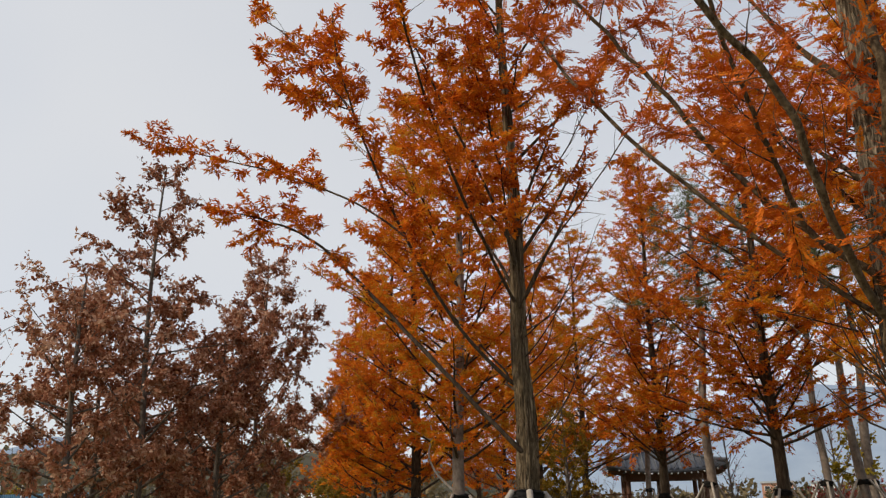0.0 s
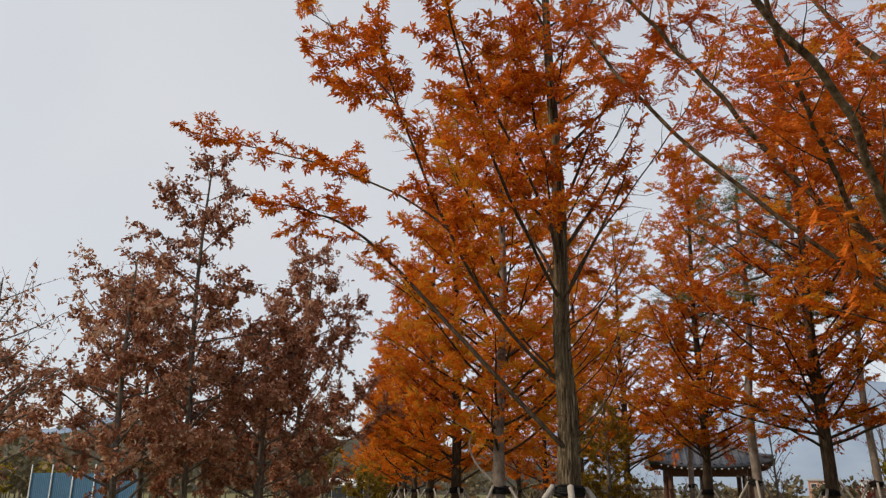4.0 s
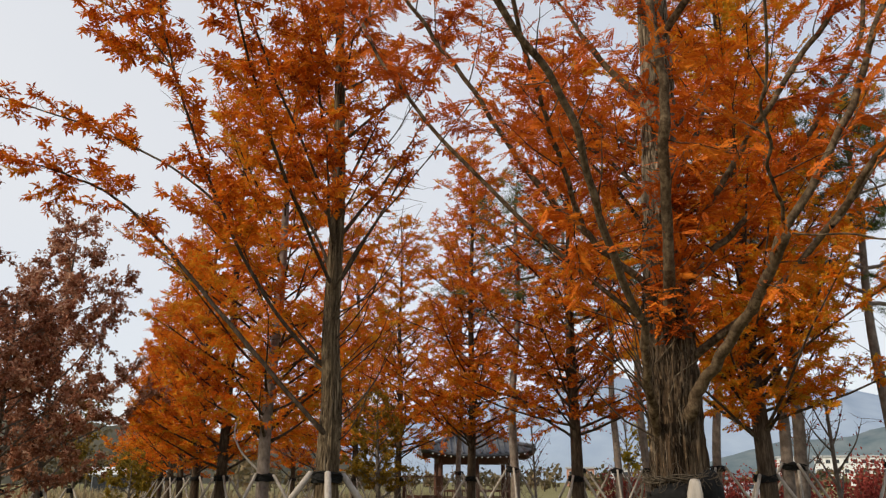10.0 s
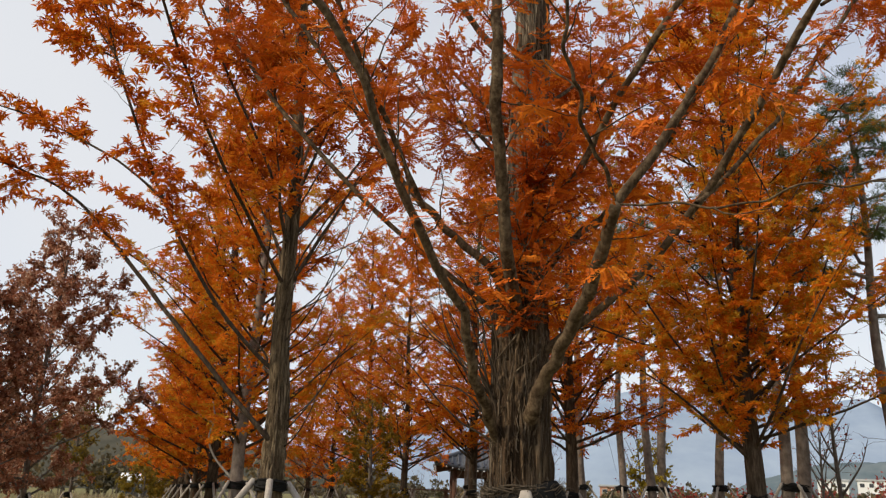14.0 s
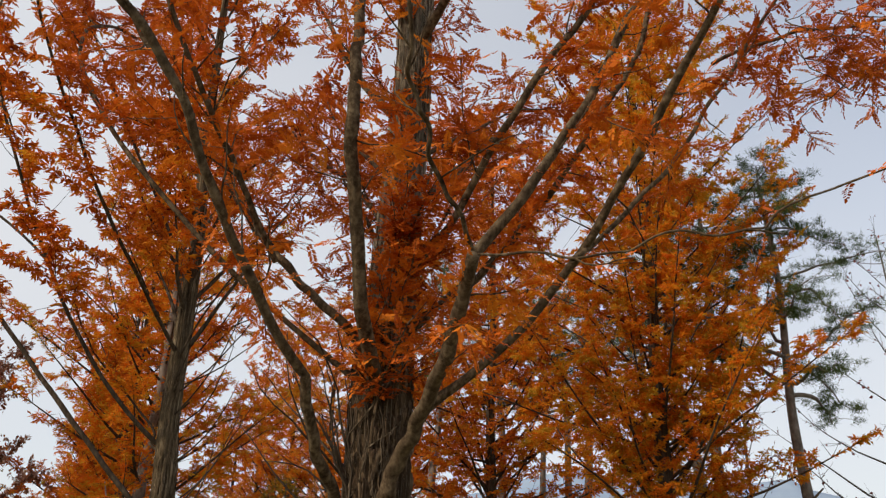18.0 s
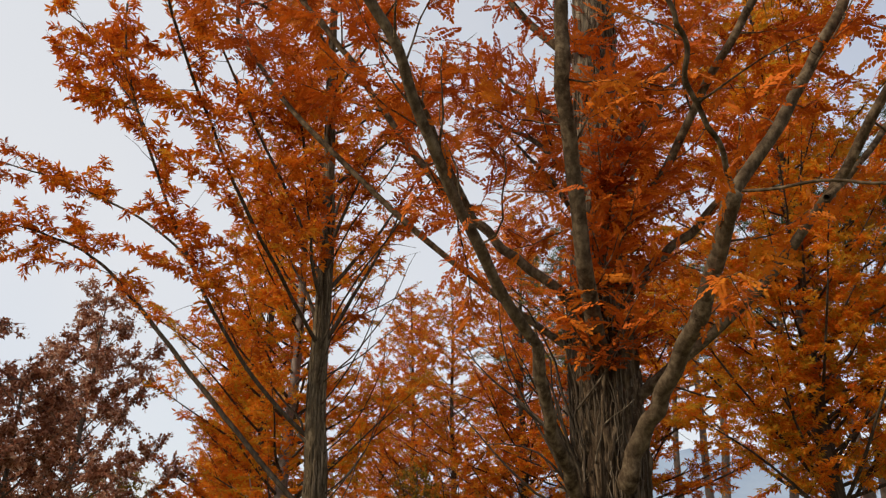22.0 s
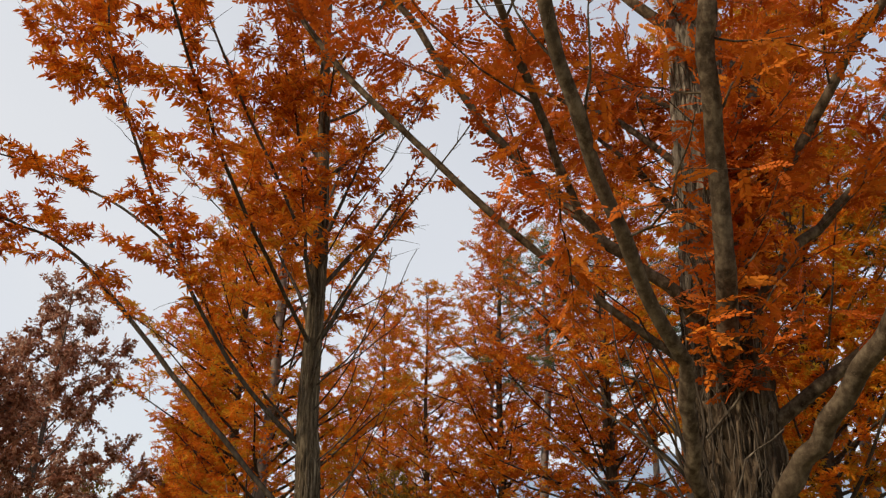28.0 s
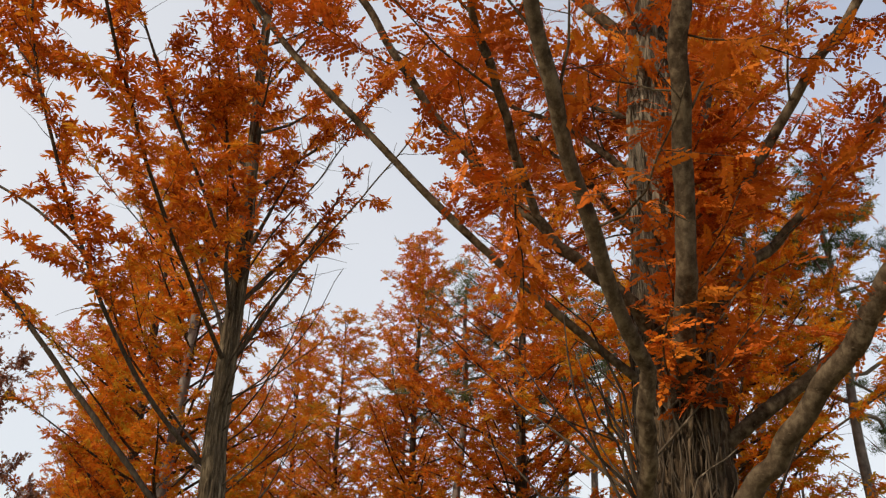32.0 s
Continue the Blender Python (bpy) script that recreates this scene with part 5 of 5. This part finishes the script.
def sapling(seed, place, h):
    """A bare whippy young tree, a few stems from one base."""
    rng = np.random.RandomState(seed)
    b = thing("bare_sapling", place, "leafless whippy young tree with pale grey stems", "sapling", "bare saplings")
    for k in range(4):
        az = k * 1.7 + rng.uniform(0, 1)
        stem = bent(rng, (0, 0, -0.05), (math.cos(az) * 0.22, math.sin(az) * 0.22, 1), h * rng.uniform(0.7, 1.0), 10, wobble=0.12)
        g = Geo()
        tube(g, stem, np.linspace(0.022, 0.006, 10), 6)
        for j in range(3, 10):
            for q in range(2):
                a2 = rng.uniform(0, 6.28)
                tube(g, bent(rng, stem[j], (math.cos(a2), math.sin(a2), rng.uniform(0.8, 1.8)), rng.uniform(0.25, 0.6), 5, wobble=0.2), np.linspace(0.007, 0.003, 5), 4)
        part("stem", g, BARK_PINE, b)
    return b


saplings = [sapling(501, (-4.2, 27.0, 0), 2.1), sapling(502, (-8.6, 30.5, 0), 2.3)]
for k, (x, y, q) in enumerate([(-5.3, 25.6, 0.9), (-6.6, 27.4, 1), (-7.5, 33, 1.1), (-3.2, 29.5, 1), (-9.4, 27.8, 0.9), (-10.6, 32.6, 1.1), (-5.0, 35.0, 1.1), (-11.8, 30.2, 1), (-2.1, 31.8, 1), (-8.0, 36.4, 1.1), (0.9, 29.0, 1.0), (2.4, 27.6, 0.9)]):
    o = copy_thing(saplings[k % 2], pose(x, y, 0, 0, 0, k * 71))
    o.scale = (q, q, q)
oak(252, (1.42, 25.4, 0), 3.1, 0.75, 10, YELLOW_LEAF, 0.1, "slim young tree with thin yellow-green leaves", 1.5, 0.03, "young_tree", limbs=14)
# dry reeds along the far edge of the lawn
rng = np.random.RandomState(91)
reed, n = Geo(), 5200
u = rng.rand(n)
pos = np.stack([-44 + 36 * u + rng.randn(n), 58 - 12 * u + rng.randn(n) * 2.2, np.full(n, -0.05)], 1)
scatter(reed, np.array([(0, -0.022, 0), (0.6, -0.015, 0.02), (1, 0, 0.12), (0.6, 0.015, 0.02), (0, 0.022, 0)]), np.array([(0, 1, 3), (0, 3, 4), (1, 2, 3)]), pos, unit(rng.randn(n, 3) * 0.25 + (0, 0, 1)), rng.randn(n, 3), rng.uniform(0.5, 1.25, n), rng.rand(n), tri=True)
o = new("reeds", reed.mesh("reeds", False))
o.data.materials.append(REED)
tagged(o, "dry straw-coloured reeds at the lawn's edge", "reeds", kind="stuff")


# ---- far things ----
def block_house(place, w, d, floors, wall, turn, label, cols):
    h = thing("house" if floors < 4 else "apartment_building", place, label, "building", turn=turn)
    top = floors * 3.0
    part("wall", box(Geo(), (-w / 2, -d / 2, -0.3), (w / 2, d / 2, top)), wall, h, smooth=False)
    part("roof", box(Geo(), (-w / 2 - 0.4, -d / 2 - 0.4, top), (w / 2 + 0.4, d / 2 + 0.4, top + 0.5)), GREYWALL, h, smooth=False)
    for f in range(floors):
        for c in range(cols):
            x = -w / 2 + (c + 0.5) * w / cols
            g = box(Geo(), (x - 0.75, -d / 2 - 0.05, f * 3 + 0.9), (x + 0.75, -d / 2 + 0.05, f * 3 + 2.3))
            wi = part("window", g, WHITE, h, smooth=False)
            part("pane", box(Geo(), (x - 0.66, -d / 2 - 0.08, f * 3 + 1.0), (x + 0.66, -d / 2 - 0.055, f * 3 + 2.2)), DARKGLASS, wi, smooth=False)
    return h


block_house((86, 292, 0.2), 24, 12, 3, WHITE, -14, "long white apartment block across the valley", 9)
block_house((116, 288, 0.2), 22, 12, 4, WHITE, -18, "white apartment block with rows of windows", 8)
block_house((68, 300, 0.2), 9, 9, 3, WHITE, -10, "white flat-roofed house in the far town", 3)
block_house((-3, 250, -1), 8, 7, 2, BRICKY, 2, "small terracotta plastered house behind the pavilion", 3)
block_house((9, 260, -1), 6, 6, 2, WHITE, 0, "small white house behind the pines", 2)


def shed(place, w, turn):
    s = thing("shed", place, "long low farm shed with a pale metal roof", "building", turn=turn)
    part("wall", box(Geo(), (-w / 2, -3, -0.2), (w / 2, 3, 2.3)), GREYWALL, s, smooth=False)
    g = Geo()
    xs = np.linspace(-w / 2 - 0.4, w / 2 + 0.4, 30)
    prof = [(-3.5, 2.25), (-1.8, 2.95), (0, 3.2), (1.8, 2.95), (3.5, 2.25), (3.5, 2.15), (0, 3.08), (-3.5, 2.15)]
    v = [(x, y, z) for x in xs for y, z in prof]
    q = [(i * 8 + j, i * 8 + (j + 1) % 8, (i + 1) * 8 + (j + 1) % 8, (i + 1) * 8 + j) for i in range(29) for j in range(8)]
    g.add(v, q)
    part("roof", g, WHITE, s, "pale metal roof", smooth=False)
    for k in range(4):
        x = -w / 2 + (k + 0.5) * w / 4
        part("door", box(Geo(), (x - 1, -3.06, 0), (x + 1, -2.98, 1.9)), DARKGLASS, s, smooth=False)
    return s


shed((-61.5, 103.5, 0), 9, 30)
fence = thing("site_fence", (-42.7, 38, 0), "blue sheet-metal site fence on pale posts", "fence", turn=3)
for k in range(5):
    g, x = Geo(), -4.5 + k * 1.8
    xs = np.linspace(x, x + 1.76, 23)
    v = [(a, 0.03 * (i % 2), z) for i, a in enumerate(xs) for z in (-0.05, 2.5)]
    g.add(v + [(a, b2 + 0.03, c) for a, b2, c in v], [(i * 2, i * 2 + 2, i * 2 + 3, i * 2 + 1) for i in range(22)] + [(46 + i * 2, 46 + i * 2 + 1, 46 + i * 2 + 3, 46 + i * 2 + 2) for i in range(22)])
    part("panel", g, BLUEMETAL, fence, smooth=False)
    g = Geo()
    tube(g, [(x - 0.02, -0.06, -0.1), (x - 0.02, -0.06, 3.0)], 0.04, 8)
    part("post", g, WHITE, fence)


def hill(name, label, centre, width, depth, height, mat, turn, seed, rough=0.25, ridge=None):
    """A ridge as one rounded sheet standing on the ground. ridge: its skyline as (place along it, height)."""
    g = Geo()
    nx, ny = 140, 24
    v, q = [], []
    for i in range(nx + 1):
        for j in range(ny + 1):
            u, w = i / nx * 2 - 1, j / ny * 2 - 1
            r = noise.fractal((u * 3 + seed, w * 1.4, seed), 1.0, 2.1, 5)
            e = max(0, 1 - abs(u) ** 3) * max(0, 1 - w * w)
            if ridge:
                e = np.interp(u * width / 2, *zip(*ridge)) * max(0, 1 - abs(w)) ** (0.8 + 0.25 * r) / height
            v.append((u * width / 2, w * depth / 2, height * e * (1 + rough * r) - 1))
    for i in range(nx):
        for j in range(ny):
            a = i * (ny + 1) + j
            q.append((a, a + ny + 1, a + ny + 2, a + 1))
    g.add(v, q)
    o = new(name, g.mesh(name))
    o.data.materials.append(mat)
    o.matrix_basis = pose(*centre, rz=turn)
    return tagged(o, label, "hill", kind="structure")


# mountains as a far backdrop: the air's blue haze is put into their base colour
MOUNTAIN = plain("far_mountain_haze", (0.235, 0.30, 0.40), (0.32, 0.385, 0.475), 0.03, 1.0, spec=0.0)
FOREST = plain("far_forest", (0.05, 0.055, 0.045), (0.13, 0.115, 0.085), 0.18, 1.0, spec=0.0, depth=0.5)
# the low hill's bluish grey likewise carries distance haze in its colour
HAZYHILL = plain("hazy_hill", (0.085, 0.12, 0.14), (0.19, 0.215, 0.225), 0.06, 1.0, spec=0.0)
RIDGE = [(-700, 0), (-450, 60), (-200, 88), (-80, 105), (-43, 119), (20, 130), (45, 123), (120, 115), (184, 112), (240, 116), (268, 119), (290, 107), (330, 98), (371, 91), (480, 64), (700, 0)]
hill("mountain", "mountain ridge across the valley, coloured blue-grey for distance haze", (0, 1000, 0), 1400, 420, 130, MOUNTAIN, 0, 2.0, 0.02, RIDGE)
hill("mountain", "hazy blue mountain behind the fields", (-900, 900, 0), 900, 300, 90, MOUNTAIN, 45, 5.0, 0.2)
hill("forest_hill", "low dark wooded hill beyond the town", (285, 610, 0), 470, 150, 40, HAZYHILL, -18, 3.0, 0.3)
hill("forest_hill", "dark wooded hill beyond the fields", (-285, 330, 0), 460, 120, 30, FOREST, 42, 7.0, 0.3)
# far belt of mixed woodland and hedges round the fields
rng = np.random.RandomState(88)
belt, stems, rows = Geo(), Geo(), []
for k in range(420):
    az = radians(rng.uniform(-78, 42))
    left = az < radians(-22)
    dist = rng.uniform(85, 170) if left else rng.uniform(110, 210)
    h = rng.uniform(4.5, 9.5) if left else rng.uniform(1.8, 4.2)
    if dist < 124 and radians(-38) < az < radians(-26):
        dist, h = 124 + 0.3 * (dist - 85), h * 0.8
    c = np.array([math.sin(az) * dist, math.cos(az) * dist, 0])
    tube(stems, [c - (0, 0, 0.2), c + (0, 0, h * 0.7)], [0.12, 0.05], 4)
    n = 64
    d = rng.randn(n, 3)
    d = unit(d) * (rng.rand(n, 1) ** 0.4) * (h * 0.32, h * 0.32, h * 0.46)
    rows.append((c + (0, 0, h * 0.55) + d, rng.randn(n, 3), rng.randn(n, 3), rng.uniform(0.45, 1.0, n), np.clip(rng.rand() * 0.7 + 0.1 + rng.randn(n) * 0.1, 0, 1)))
scatter(belt, BLADE_TPL, BLADE_F, *[np.concatenate(c) for c in zip(*rows)], tri=True)
wood = thing("far_woods", (0, 0, 0), "hazy belt of olive and brown trees beyond the fields", "woods", kind="stuff")
part("foliage", belt, WOOD_LEAF, wood, kind="stuff", smooth=False)
part("stem_work", stems, BARK_OAK, wood, kind="stuff")
# lawn tufts where the verge is seen edge-on
rng = np.random.RandomState(77)
tuft, n = Geo(), 9000
pos = np.stack([rng.uniform(-22, 12, n), rng.uniform(7, 40, n), np.full(n, -0.04)], 1)
tpl = np.array([(0, -0.06, 0), (1, 0, 0.25), (0, 0.06, 0)])
scatter(tuft, tpl, np.array([(0, 1, 2)]), pos, unit(rng.randn(n, 3) * 0.5 + (0, 0, 1)), rng.randn(n, 3), rng.uniform(0.08, 0.22, n), rng.rand(n), tri=True)
o = new("grass", tuft.mesh("grass", False))
o.data.materials.append(GRASS)
tagged(o, "dry yellowish grass tufts on the lawn", "grass", kind="stuff")
